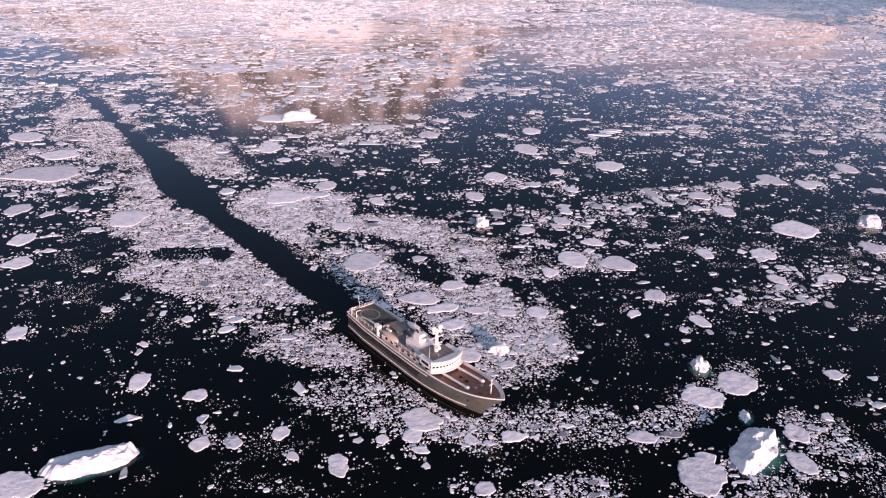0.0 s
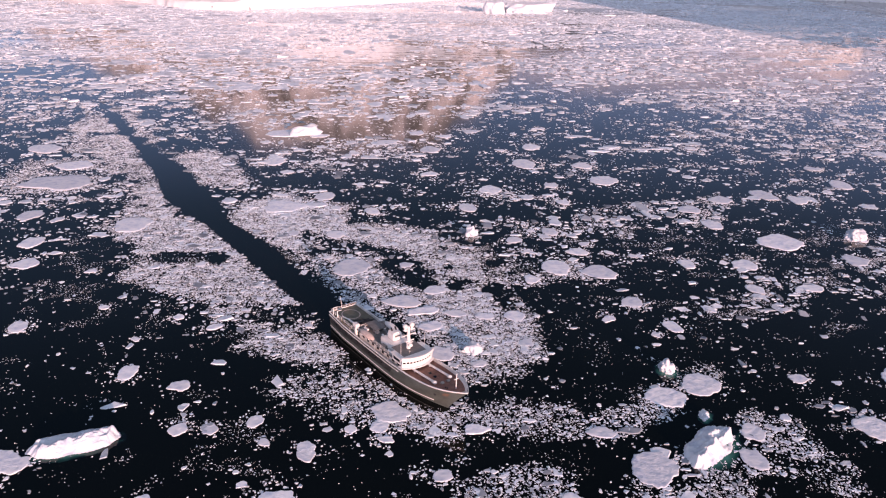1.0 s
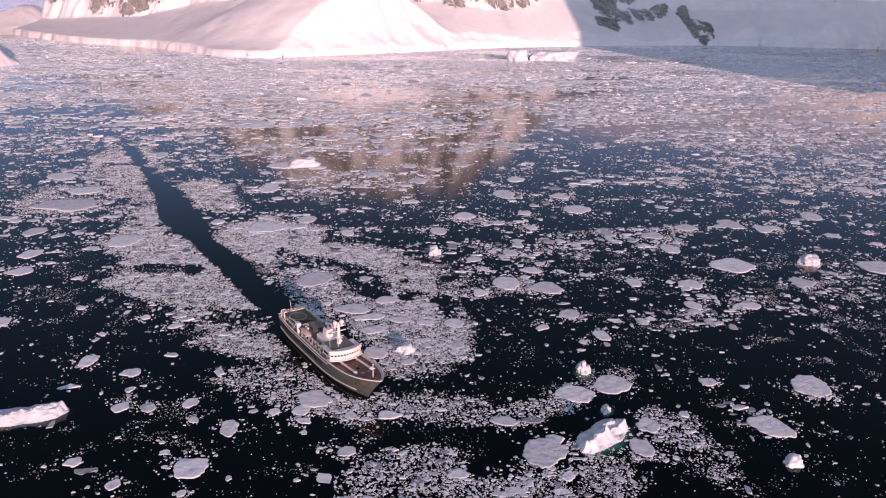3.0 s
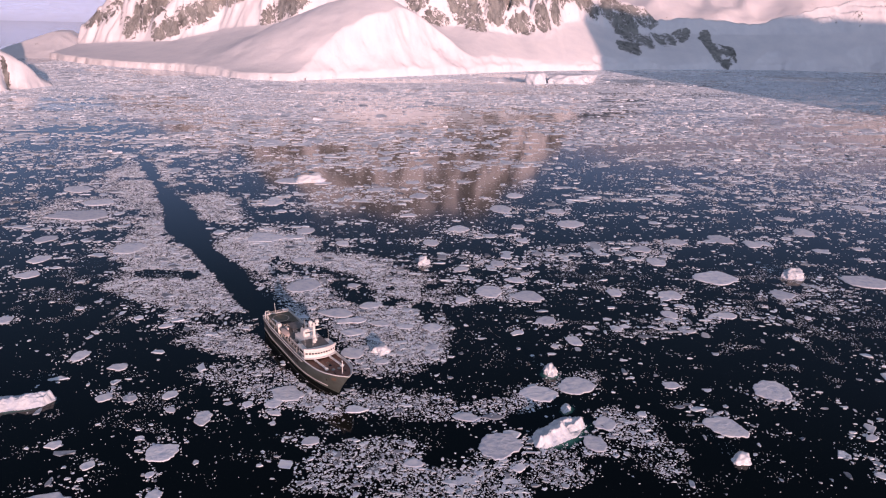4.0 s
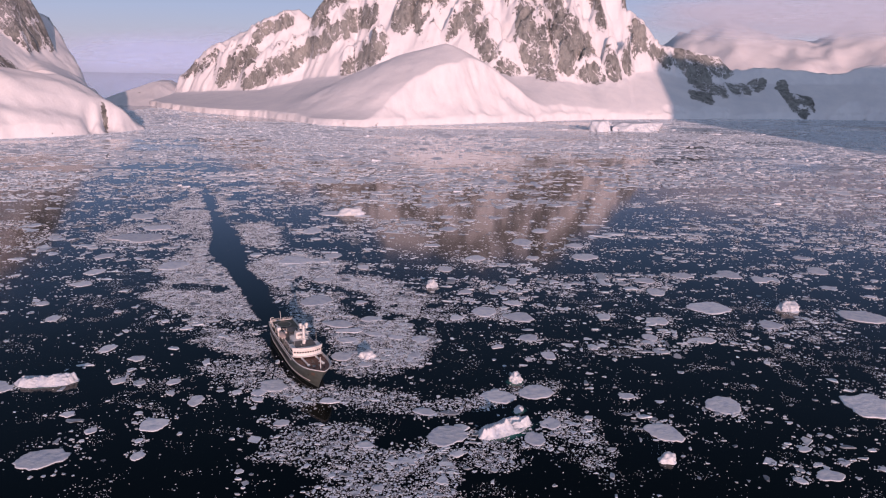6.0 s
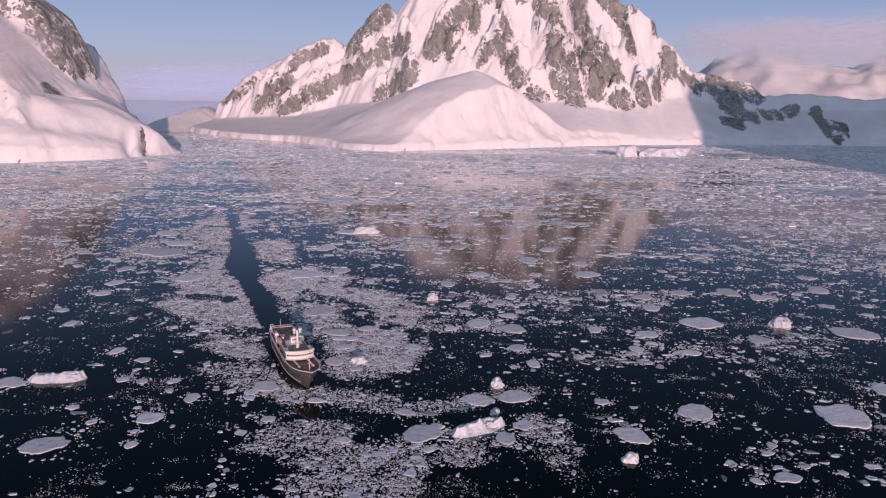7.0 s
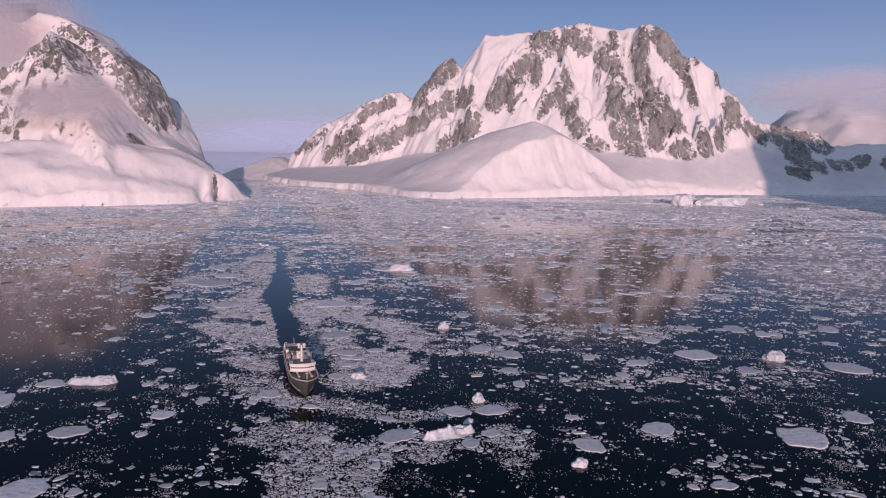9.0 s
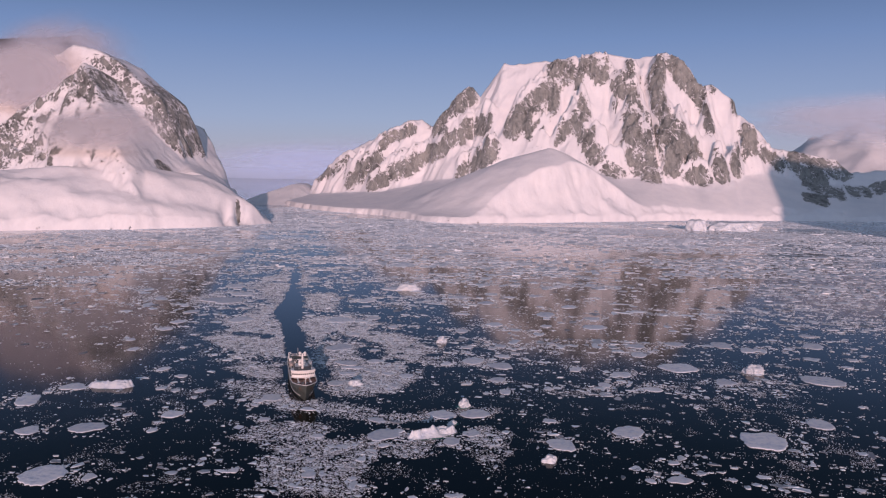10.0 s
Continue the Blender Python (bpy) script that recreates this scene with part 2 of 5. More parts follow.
# buttresses of bare rock and couloirs of snow on the face: x, z to x, z and half the width
RIBS = [(-109, 286, -68, 267, 19), (-111, 245, -162, 199, 18), (-162, 199, -175, 157, 16), (-125, 172, -150, 146, 9), (-113, 236, -105, 208, 9), (-45, 290, -10, 260, 16), (35, 299, 41, 269, 9), (10, 241, 45, 226, 14), (10, 212, 12, 201, 6), (-67, 188, -87, 138, 14), (-66, 175, -15, 111, 18), (-47, 208, -37, 186, 9), (14, 78, 25, 77, 16)]
RIBS_MID = [(94, 291, 90, 232, 14), (124, 286, 160, 228, 18), (160, 223, 174, 197, 9), (182, 195, 194, 156, 9), (90, 230, 114, 154, 14), (62, 217, 98, 127, 6), (45, 186, 52, 145, 14), (74, 133, 86, 78, 24), (58, 116, 65, 88, 17), (126, 154, 135, 115, 25), (161, 134, 168, 116, 12), (115, 94, 130, 83, 12)]
RIBS_EAST = [(161, 75, 178, 69, 16), (208, 93, 214, 65, 14), (235, 98, 241, 73, 9), (260, 156, 266, 126, 14), (237, 228, 244, 198, 8), (193, 249, 197, 242, 6), (289, 123, 322, 89, 10), (252, 111, 257, 101, 5)]
RIBS_WEST = [(-359, 173, -289, 234, 24), (-476, 40, -236, 178, 18), (-534, 45, -474, 101, 17), (-463, 139, -412, 164, 13), (-653, 52, -560, 91, 12),
             (-270, 75, -220, 105, 14)]
LOW_BANDS = [(356, 108, 385, 70, 23), (384, 98, 440, 82, 15), (362, 37, 386, 35, 10), (407, 47, 472, 51, 11), (496, 55, 508, 61, 10),
             (541, 57, 549, 22, 10), (548, 42, 577, 28, 9), (556, 14, 574, 13, 7)]
COULOIRS = [(-11, 232, 5, 145, 22), (5, 145, 20, 112, 11), (61, 246, 101, 92, 6), (133, 219, 172, 184, 14), (210, 214, 220, 146, 18), (-62, 223, -101, 147, 12), (128, 88, 194, 106, 5), (99, 90, 110, 62, 4), (-114, 190, -139, 153, 5), (219, 138, 224, 111, 6)]
FACE_RIBS = RIBS + RIBS_MID + RIBS_EAST + RIBS_WEST


def strokes(x, z, table, soft=0.45):
    """1 along the middle of the nearest stroke, 0 outside it."""
    most = np.zeros_like(x)
    for x0, z0, x1, z1, w in table:
        ax, az = x1 - x0, z1 - z0
        f = np.clip(((x - x0) * ax + (z - z0) * az) / (ax * ax + az * az), 0, 1)
        r = np.hypot(x - x0 - f * ax, z - z0 - f * az) / w
        most = np.maximum(most, smooth(1.0 + soft, 1.0 - soft, r))
    return most


def main_height(x, y):
    warp = 60 * (fbm(x / 110, y / 110, 4, 5) - 0.5)
    top = knots(x, MAIN_CREST) + 10 * (fbm(x / 22, y / 60, 3, 7) - 0.5)
    base = knots(x, MAIN_BASE)
    crest = 1300 + 30 * (fbm(x / 160, x * 0 + 3.1, 3, 8) - 0.5)
    d = crest - y
    slant = 40 + (x - 40) / (1 + np.clip(d, 0, 300) / 260) + warp
    n1 = ridged(slant / 95, d / 420, 2, 21)
    n2 = ridged(slant / 34, d / 160, 3, 22)
    n3 = fbm(x / 9, y / 9, 3, 23)
    z0, t0 = face_profile(d, top, base, 1.45, 400.0)
    body = smooth(0.0, 0.25, d / 120) * smooth(1.35, 0.8, t0) * smooth(5, 60, top - base)
    wx = x + 20 * (fbm(x / 20, y / 20, 4, 26) - 0.5)
    wz = 20 * (fbm(x / 20, y / 20, 4, 27) - 0.5)
    out = strokes(wx, z0 + wz, FACE_RIBS, 0.8) - strokes(wx, z0 + wz, COULOIRS, 0.8)
    n4 = ridged(slant / 13, d / 50, 3, 24)
    d2 = d - body * (26 * (n1 - 0.55) + 22 * (n2 - 0.55) + (0.25 + 0.75 * np.clip(out, 0, 1)) * (14 * (n3 - 0.5) + 14 * (n4 - 0.55)) + 20 * out)
    inland = y - knots(x, MAIN_SHORE) - 34 * (fbm(x / 55, y / 55, 5, 9) - 0.5)
    z, t = face_profile(d2, top, base, 1.45, crest - knots(x, MAIN_SHORE), 1.05 - 0.2 * smooth(-140, 0, x))
    # the snow dome in front of the face
    wide = 226 - 48 * np.tanh((x + 82) / 60)
    r = np.sqrt(((x + 82) / wide) ** 2 + ((y - 1000) / np.where(y > 1000, 430, 188)) ** 2) + 0.10 * (fbm(x / 80, y / 80, 3, 31) - 0.5)
    dome = 120 * (1 - np.maximum(r, 0) ** 1.32) + 5 * (fbm(x / 70, y / 70, 3, 32) - 0.5)
    mixed = np.clip(0.5 + (z - dome) / 40, 0, 1)
    z = dome * (1 - mixed) + z * mixed + 20 * mixed * (1 - mixed)
    z = np.minimum(z, shore_cap(inland, 4.0 + 11.0 * fbm(x / 22, y / 22, 3, 34), 0.45))
    z = z + 1.6 * (fbm(x / 40, y / 40, 4, 33) - 0.5) * smooth(8, 30, inland)
    on_face = smooth(-0.12, 0.0, t) * smooth(1.25, 0.95, t) * smooth(15, 60, top - base) * (z > dome + 2)
    ribs = strokes(wx, z + wz, FACE_RIBS)
    gullies = strokes(wx, z + wz, COULOIRS)
    speckle = fbm(x / 14, z / 14, 4, 25) - 0.5
    shoulder = smooth(-190, -260, x)
    rock = on_face * np.clip(0.0 - 0.10 * shoulder + 0.16 * bareness(z, 2.4) + 0.7 * speckle + 0.74 * ribs - 0.6 * gullies + 0.3 * (n2 - 0.55) + 0.3 * (n4 - 0.55), 0, 1.1)
    # the snow cap west of the summit
    rock = rock * (1 - 0.8 * smooth(-262, -240, x) * smooth(-105, -130, x) * smooth(0.5, 0.3, t) * (1 - ribs))
    low = strokes(wx, z + 0.5 * wz, LOW_BANDS)
    rock = np.maximum(rock, low * (0.95 + 2.2 * speckle))
    rock = np.maximum(rock, 0.44 * smooth(5.0, 1.0, np.abs(inland)) * fbm(x / 25, y / 25, 2, 43))
    return z, rock


LEFT_CREST = [(-1260, 165), (-1080, 200), (-970, 150), (-885, 146), (-831, 150), (-790, 110), (-740, 20), (-700, 0)]
LEFT_HILL = [(-1260, 60), (-850, 66), (-760, 72), (-690, 79), (-610, 82), (-545, 68), (-524, 61), (-491, 44), (-464, 27), (-446, 10), (-434, 0)]
# the rounded skyline ridge behind the front peak
LEFT_BACK = [(-1000, 190), (-900, 225), (-850, 248), (-805, 264), (-770, 257), (-728, 237), (-700, 213), (-674, 195), (-655, 181), (-641, 157), (-629, 129), (-618, 99), (-609, 74), (-592, 36), (-575, -10)]
LEFT_SHORE = [(-1260, 80), (-900, 325), (-720, 430), (-653, 470), (-604, 502), (-552, 532), (-507, 576), (-474, 615), (-456, 645),
              (-443, 690), (-438, 1000), (-430, 1200)]


def left_height(x, y):
    warp = 14 * (fbm(x / 70, y / 70, 3, 55) - 0.5)
    top = knots(x, LEFT_CREST) + 9 * (fbm(x / 20, y / 50, 3, 57) - 0.5)
    crest = 740 + 20 * (fbm(x / 120, x * 0 + 1.7, 2, 58) - 0.5)
    d = crest - y
    n1 = ridged((x - 0.25 * d + warp) / 75, d / 300, 2, 61)
    n2 = ridged((x - 0.25 * d + warp) / 26, d / 120, 3, 62)
    body = smooth(0.0, 0.3, d / 90) * smooth(240, 100, d) * smooth(15, 70, top)
    crag = 44 * (n1 - 0.55) + 26 * (n2 - 0.55) + 10 * (fbm(x / 8, y / 8, 3, 63) - 0.5)
    d2 = d - body * crag
    west = np.where(d2 > 0, top - 1.35 * d2, top + 2.4 * d2)
    k2 = fbm(x / 34, y / 34, 5, 75) - 0.5
    k3 = fbm(x / 10, y / 10, 4, 78) - 0.5
    # the front peak, a pyramid with a snow edge to the west
    dx, dy = x + 749 + 14 * k2, y - 690 + 14 * k3
    front = 235 - np.maximum(np.maximum(-1.55 * dy - 0.5 * crag, 0.5 * dy), np.maximum(1.06 * dx + 8 * k3, -1.04 * dx)) + 8 * k3
    # the long ridge behind it, that falls away to the east
    back = knots(x + 16 * k2 + 9 * k3, LEFT_BACK) + 12 * k2 + 5 * k3 - np.where(y > 800, 1.6 * (y - 800), np.where(y < 735, 2.6 * (735 - y) - 5, -0.08 * (800 - y)))
    # a rock buttress at the western end
    dx, dy = x + 796 + 10 * k2, y - 640 + 12 * k3
    butt = 154 - np.maximum(np.maximum(-1.8 * dy - 0.4 * crag, 0.6 * dy), np.maximum(0.9 * dx, -0.5 * dx)) + 8 * k3
    near = np.maximum(np.maximum(front, butt), west)
    peak = np.maximum(near, back)
    flank = smooth(-4, 6, back - near)
    shore = knots(x, LEFT_SHORE)
    inland = y - shore - 28 * (fbm(x / 45, y / 45, 5, 59) - 0.5)
    # the land ends at a point and falls back along the strait
    inland = np.minimum(inland, np.where(y > 680, -438 - 0.8 * (y - 690) - x + 10 * (fbm(x / 30, y / 30, 3, 77) - 0.5), 1e4))
    crown = knots(x, LEFT_HILL)
    run = np.clip(inland / (60 + 0.9 * crown), 0, 1)
    hill = crown * (0.2 + 0.8 * (1 - (1 - run) ** 1.5)) + 13 * (fbm(x / 80, y / 45, 4, 64) - 0.5) * run
    # long terraces in the snow
    hill = hill + 4.5 * np.sin((y - 0.35 * x) / 17 + 5 * fbm(x / 110, y / 110, 2, 69)) * smooth(0.15, 0.4, run) * smooth(1.0, 0.7, run)
    hill = hill - 0.55 * np.maximum(inland - 105 - 0.4 * crown, 0)
    z = np.maximum(np.maximum(peak, hill), -3)
    z = np.minimum(z, shore_cap(inland, 7.0 + 13.0 * fbm(x / 20, y / 20, 3, 70), 0.4))
    z = z + 2.0 * (fbm(x / 35, y / 35, 4, 65) - 0.5) * smooth(8, 30, inland)
    on_face = smooth(-2, 4, peak - hill) * smooth(50, 75, peak)
    patch = fbm(x / 30, z / 30, 4, 73) - 0.5
    rock = on_face * np.clip(0.12 + 0.5 * bareness(z, 3.0) + 1.0 * patch, 0, 1.0)
    tip = smooth(-788, -762, x) * smooth(158, 180, z) * smooth(238, 222, z)
    rock = np.maximum(rock, on_face * np.clip(0.55 * tip + 1.5 * patch, 0, 1))
    rock = np.maximum(rock, on_face * smooth(-785, -825, x) * np.clip(0.62 + 1.4 * patch, 0, 1))
    for cx, cz, wide in ((-782, 150, 15), (-750, 138, 14), (-782, 98, 14), (-752, 92, 10), (-728, 98, 9)):
        rock = np.maximum(rock, on_face * np.clip(0.95 * np.exp(-(np.hypot(x - cx, 1.2 * (z - cz)) / wide) ** 2) + 1.2 * patch, 0, 1))
    # the ridge: snow along its crest, bare cliffs below it and at its eastern end
    bare = 0.04 + np.maximum(0.5 * smooth(778, 745, y) * smooth(-790, -740, x), 0.85 * smooth(-700, -655, x + 0.3 * (z - 150))) + 1.2 * (fbm(y / 18, z / 22, 4, 66) - 0.5)
    rock = rock * (1 - flank) + flank * on_face * np.clip(bare, 0, 1)
    # ravines that cut through the ice cliff
    bend = 6 * (fbm(x / 14, y / 14, 2, 67) - 0.5)
    slot = np.exp(-((x + 465 + 0.55 * (y - 637) + 0.5 * bend) / 4.0) ** 2)
    cut = slot + 0.6 * np.exp(-((x + 467 + 0.55 * (y - 606) + bend) / 7) ** 2) + 0.5 * np.exp(-((x + 467 + 0.55 * (y - 660) - bend) / 6) ** 2)
    z = np.where(z > 0, np.maximum(z - 26 * cut * smooth(70, 25, inland), 0.5), z)
    rock = np.maximum(rock, 1.0 * smooth(0.35, 0.7, slot) * smooth(75, 50, inland) * smooth(-1, 2, z))
    rock = np.maximum(rock, 0.85 * smooth(12, 6, np.hypot(x + 603, 0.5 * (y - 668))))
    rock = np.maximum(rock, 0.44 * smooth(5.0, 1.0, np.abs(inland)) * fbm(x / 25, y / 25, 2, 68))
    return z, rock


def cape_height(x, y):
    wob = 14 * (fbm(x / 40, y / 40, 3, 71) - 0.5)
    ramp_up = 0.42 * (x + 795 + wob) + 0.08 * (y - 1250)
    z = np.minimum(np.minimum(ramp_up, 46 - 0.9 * (x + 690 + wob)), np.minimum(44 + 0.2 * wob, 0.3 * (y - 1130 - wob)))
    z = np.minimum(z, 0.6 * (1420 - y)) - 3
    return np.maximum(z, -3), 0.3 * fbm(x / 25, y / 25, 3, 72)


def far_height(x, y):
    top = 165 + 120 * (fbm(x / 380, x * 0 + 0.7, 4, 82) - 0.45) + 50 * smooth(900, 1500, x)
    d = 2350 - y
    n1 = ridged(x / 210 + d / 900, d / 500, 4, 83)
    z = top * np.exp(-(d / 400) ** 2) + 150 * (n1 - 0.55) * np.exp(-(d / 420) ** 2)
    z = z * smooth(230, 520, x) - 3
    return z, 0.12 * smooth(0.6, 0.85, n1)


def shade_ridge_height(x, y):
    r = np.abs(y - 90 - 30 * fbm(x / 200, x * 0 + 0.3, 3, 92))
    top = 289 * smooth(544, 689, x) * (0.85 + 0.3 * fbm(x / 120, x * 0 + 2.2, 4, 91))
    z = top - 0.95 * r - 3
    return np.maximum(z, -3), 0.6 * ridged(x / 60, y / 60, 3, 93)


sea = link_mesh("water", np.array([(-9000, -9000, 0), (9000, -9000, 0), (9000, 9000, 0), (-9000, 9000, 0)], float),
                np.array([[0, 1, 2, 3]]), WATER)
tagged(sea, "calm black-blue polar sea mirroring the mountains", "sea", kind="structure")
terrain("mountain_main", (-820, 1000), (795, 1500), 2.4, main_height, LAND, "steep grey rock mountain with pink-lit snow gullies and apron")
terrain("mountain_west", (-1260, -420), (80, 1130), 3.0, left_height, LAND, "snow-covered rocky peak above a rounded ice shore")
terrain("headland", (-830, -560), (1130, 1480), 6.0, cape_height, LAND, "low snow headland in blue shade", "headland")
terrain("mountain_far", (230, 2400), (1850, 2800), 14.0, far_height, FAR_LAND, "distant snow range under low cloud")
terrain("mountain_east", (530, 1590), (-260, 460), 12.0, shade_ridge_height, LAND, "snowy ridge that shades the eastern shore")


# ---- sea ice ----
WAKE = [(-50, -22), (-62, -4), (-70, 8), (-77, 20), (-87, 42), (-98, 60), (-108, 76), (-118, 96), (-128, 120), (-138, 146), (-152, 174), (-168, 206), (-182, 236), (-194, 266)]
WAKE_WIDTH = [(-30, 4.2), (0, 4.6), (24, 5.2), (45, 6.2), (65, 4.8), (85, 7.2), (100, 10.0), (120, 8.2), (150, 5.6), (180, 4.0), (215, 3.2), (240, 2.4), (270, 0.5)]
LEAD = [(-72, 54), (-64, 51), (-55, 46), (-44, 31), (-35, 14)]
GAP = [(-115, 39), (-101, 38)]
# packed brash: outlines of the fields beside the ship's channel
WEST_FIELD = [(-144, 68), (-131, 53), (-125, 38), (-131, 29), (-119, 22), (-110, 15), (-99, 9), (-94, -4), (-84, -10), (-78, -7), (-72, 2), (-80, 20), (-94, 46), (-106, 64), (-116, 77), (-129, 80)]
WEST_LOBE = [(-85, -19), (-79, -11), (-71, -7), (-66, -13), (-61, -25), (-62, -32), (-72, -28), (-80, -22)]
NECK = [(-137, 80), (-140, 109), (-129, 113), (-120, 80)]
NORTH_WEST = [(-199, 118), (-197, 149), (-177, 156), (-162, 169), (-142, 156), (-130, 115), (-151, 112), (-172, 106)]
NORTH_EAST = [(-133, 159), (-122, 167), (-103, 139), (-100, 117), (-116, 116)]
FAR_WEST = [(-196, 217), (-183, 270), (-160, 210), (-143, 162), (-156, 154), (-178, 169)]
EAST_TOP = [(-101, 76), (-96, 90), (-85, 103), (-71, 88), (-58, 84), (-56, 67), (-69, 62), (-73, 53), (-72, 36), (-79, 43), (-86, 59), (-96, 64)]
EAST_PATCH = [(-70, 36), (-61, 41), (-49, 31), (-46, 18), (-45, 2), (-50, -8), (-57, 0), (-62, 14), (-68, 26)]
EAST_RING = [(-71, 58), (-56, 70), (-37, 64), (-25, 50), (-18, 32), (-12, 18), (-9, 1), (-9, -18), (-11, -31), (-19, -39), (-29, -40), (-36, -36), (-34, -26), (-41, -14),
             (-48, 1), (-44, 9), (-34, 11), (-30, 24), (-38, 34), (-48, 46), (-59, 49)]
BOW_FIELD = [(-60, -52), (-52, -40), (-41, -50), (-23, -49), (-11, -53), (-6, -62), (-11, -67), (-25, -63), (-34, -60), (-44, -66), (-54, -61)]
SOUTH_FIELD = [(-45, -73), (-38, -67), (-28, -70), (-13, -77), (2, -86), (6, -100), (9, -116), (8, -140), (-16, -140), (-18, -120), (-25, -100), (-34, -94), (-42, -92), (-37, -82)]
SEAM = [(-80, -41), (-71, -36), (-59, -34), (-54, -40), (-59, -45), (-70, -46)]
OUTLINES = [(WEST_FIELD, 0.78), (WEST_LOBE, 0.95), (NECK, 0.75), (NORTH_WEST, 0.34), (NORTH_EAST, 0.65), (FAR_WEST, 0.5), (EAST_TOP, 0.9), (EAST_PATCH, 0.62), (EAST_RING, 0.8),
            (BOW_FIELD, 0.5), (SOUTH_FIELD, 0.46), (SEAM, 0.45)]
# thinner strips of brash: centre lines, half-widths and how full each one is
STRIPS = [
    ([(-66, -50), (-59, -49)], 3.5, 0.6),
    ([(-50, -57), (-42, -51), (-42, -59), (-49, -61)], 6.0, 0.65),
    ([(-175, 176), (-153, 150), (-148, 134)], 11.0, 0.45),
    ([(14, -84), (36, -84), (34, -66)], 6.0, 0.42),
    ([(14, 22), (-4, 18)], 8.0, 0.4),
    ([(-3, -62), (12, -54), (30, -44)], 4.0, 0.45),
]


def to_line(x, y, line):
    """Distance from a polyline."""
    best = np.full(np.shape(x), 1e9)
    for (ax, ay), (bx, by) in zip(line, line[1:]):
        vx, vy = bx - ax, by - ay
        t = np.clip(((x - ax) * vx + (y - ay) * vy) / (vx * vx + vy * vy), 0, 1)
        best = np.minimum(best, np.hypot(x - ax - t * vx, y - ay - t * vy))
    return best


SHIP_AT, SHIP_TURN, SHIP_SCALE = (-48.6, -30.8), -61.0, (1.08, 0.94, 0.9, 1.0)


def off_ship(x, y, margin=0.0):
    c, s = math.cos(radians(SHIP_TURN)), math.sin(radians(SHIP_TURN))
    u = (x - SHIP_AT[0]) * c + (y - SHIP_AT[1]) * s
    v = -(x - SHIP_AT[0]) * s + (y - SHIP_AT[1]) * c
    half = 4.9 * np.clip((24.5 - u) / 13, 0, 1) ** 0.55
    return (np.abs(v) > half + margin) | (u < -25.5 - margin) | (u > 24.5)


def open_water(x, y):
    ragged = 2.2 + 7.0 * smooth(90, 200, y)
    wide = np.maximum(knots(y, WAKE_WIDTH) + ragged * (fbm(x / 9, y / 9, 4, 101) - 0.52), 0.3)
    return smooth(0.8, 1.1 + 0.6 * smooth(100, 220, y), to_line(x, y, WAKE) / wide)


def within(x, y, outline):
    """Distance inside a closed outline, negative outside it."""
    px, py = np.array(outline, float).T
    inner = np.zeros(x.shape, bool)
    for ax, ay, bx, by in zip(px, py, np.roll(px, -1), np.roll(py, -1)):
        inner ^= ((ay > y) != (by > y)) & (x < ax + (y - ay) * (bx - ax) / (by - ay + 1e-9))
    far = to_line(x, y, list(outline) + [outline[0]])
    return np.where(inner, far, -far)


def field(x, y):
    """How full a place is of packed brash, 0 to 1."""
    edge = 12.0 * (fbm(x / 13, y / 10, 5, 103) - 0.5)
    best = np.zeros(np.shape(x))
    for outline, dense in OUTLINES:
        (x0, y0), (x1, y1) = np.min(outline, 0) - 7, np.max(outline, 0) + 7
        near = np.flatnonzero((x > x0) & (x < x1) & (y > y0) & (y < y1))
        best[near] = np.maximum(best[near], dense * smooth(-4.0, 3.0, within(x[near], y[near], outline) + edge[near] * min(1.0, (x1 - x0 + y1 - y0) / 130)))
    for line, wide, dense in STRIPS:
        best = np.maximum(best, dense * smooth(wide + 2.5, wide - 2.5, to_line(x, y, line) + edge))
    holes = smooth(0.27, 0.42, fbm(x / 13, y / 10, 4, 104)) * (0.5 + 0.5 * smooth(0.36, 0.56, fbm(x / 4, y / 3, 3, 105))) * smooth(2.5, 6.0, to_line(x, y, GAP) + 1.2 * edge)
    return best * holes * open_water(x, y) * off_ship(x, y, 1.8) * smooth(3.0, 6.0, to_line(x, y, LEAD) + 0.3 * edge)


def drift(x, y):
    """Cover of loose ice by place: thin near by, thicker towards the west, in streaks."""
    u, v = x * 0.95 + y * 0.3, y * 0.95 - x * 0.3
    streak = fbm(u / 90, v / 26, 4, 107)
    west = 0.42 * smooth(-20, -200, x) * smooth(130, 240, y)
    base = 0.19 + 0.33 * smooth(-60, 40, y) - 0.14 * smooth(180, 420, y) + west + 0.1 * smooth(-30, 60, x) * smooth(0, 60, y) * smooth(300, 200, y)
    base = base * (1 - 0.75 * smooth(-85, -120, x) * smooth(120, 60, y))
    base = base * (1 - 0.45 * smooth(-105, -140, x) * smooth(190, 140, y))
    base = base + 0.10 * smooth(-35, 0, x) * smooth(110, 70, x) * smooth(-75, -40, y) * smooth(70, 20, y)
    base = base * (1 - 0.4 * smooth(-45, -75, x) * smooth(0, -30, y))
    cover = base * (0.12 + 1.9 * smooth(0.40, 0.64, streak))
    clear = 1 - 0.75 * np.exp(-((x + 265) / 75) ** 2 - ((y - 320) / 95) ** 2)
    return np.clip(cover * clear * smooth(1300, 620, y), 0, 1) * open_water(x, y)


def clump(x, y):
    """Small ice gathers in patches a few metres wide."""
    return smooth(0.5, 0.68, fbm(x / 10, y / 7, 4, 109)) + 0.5 * smooth(0.56, 0.7, fbm(x / 3.2, y / 3.2, 2, 110))


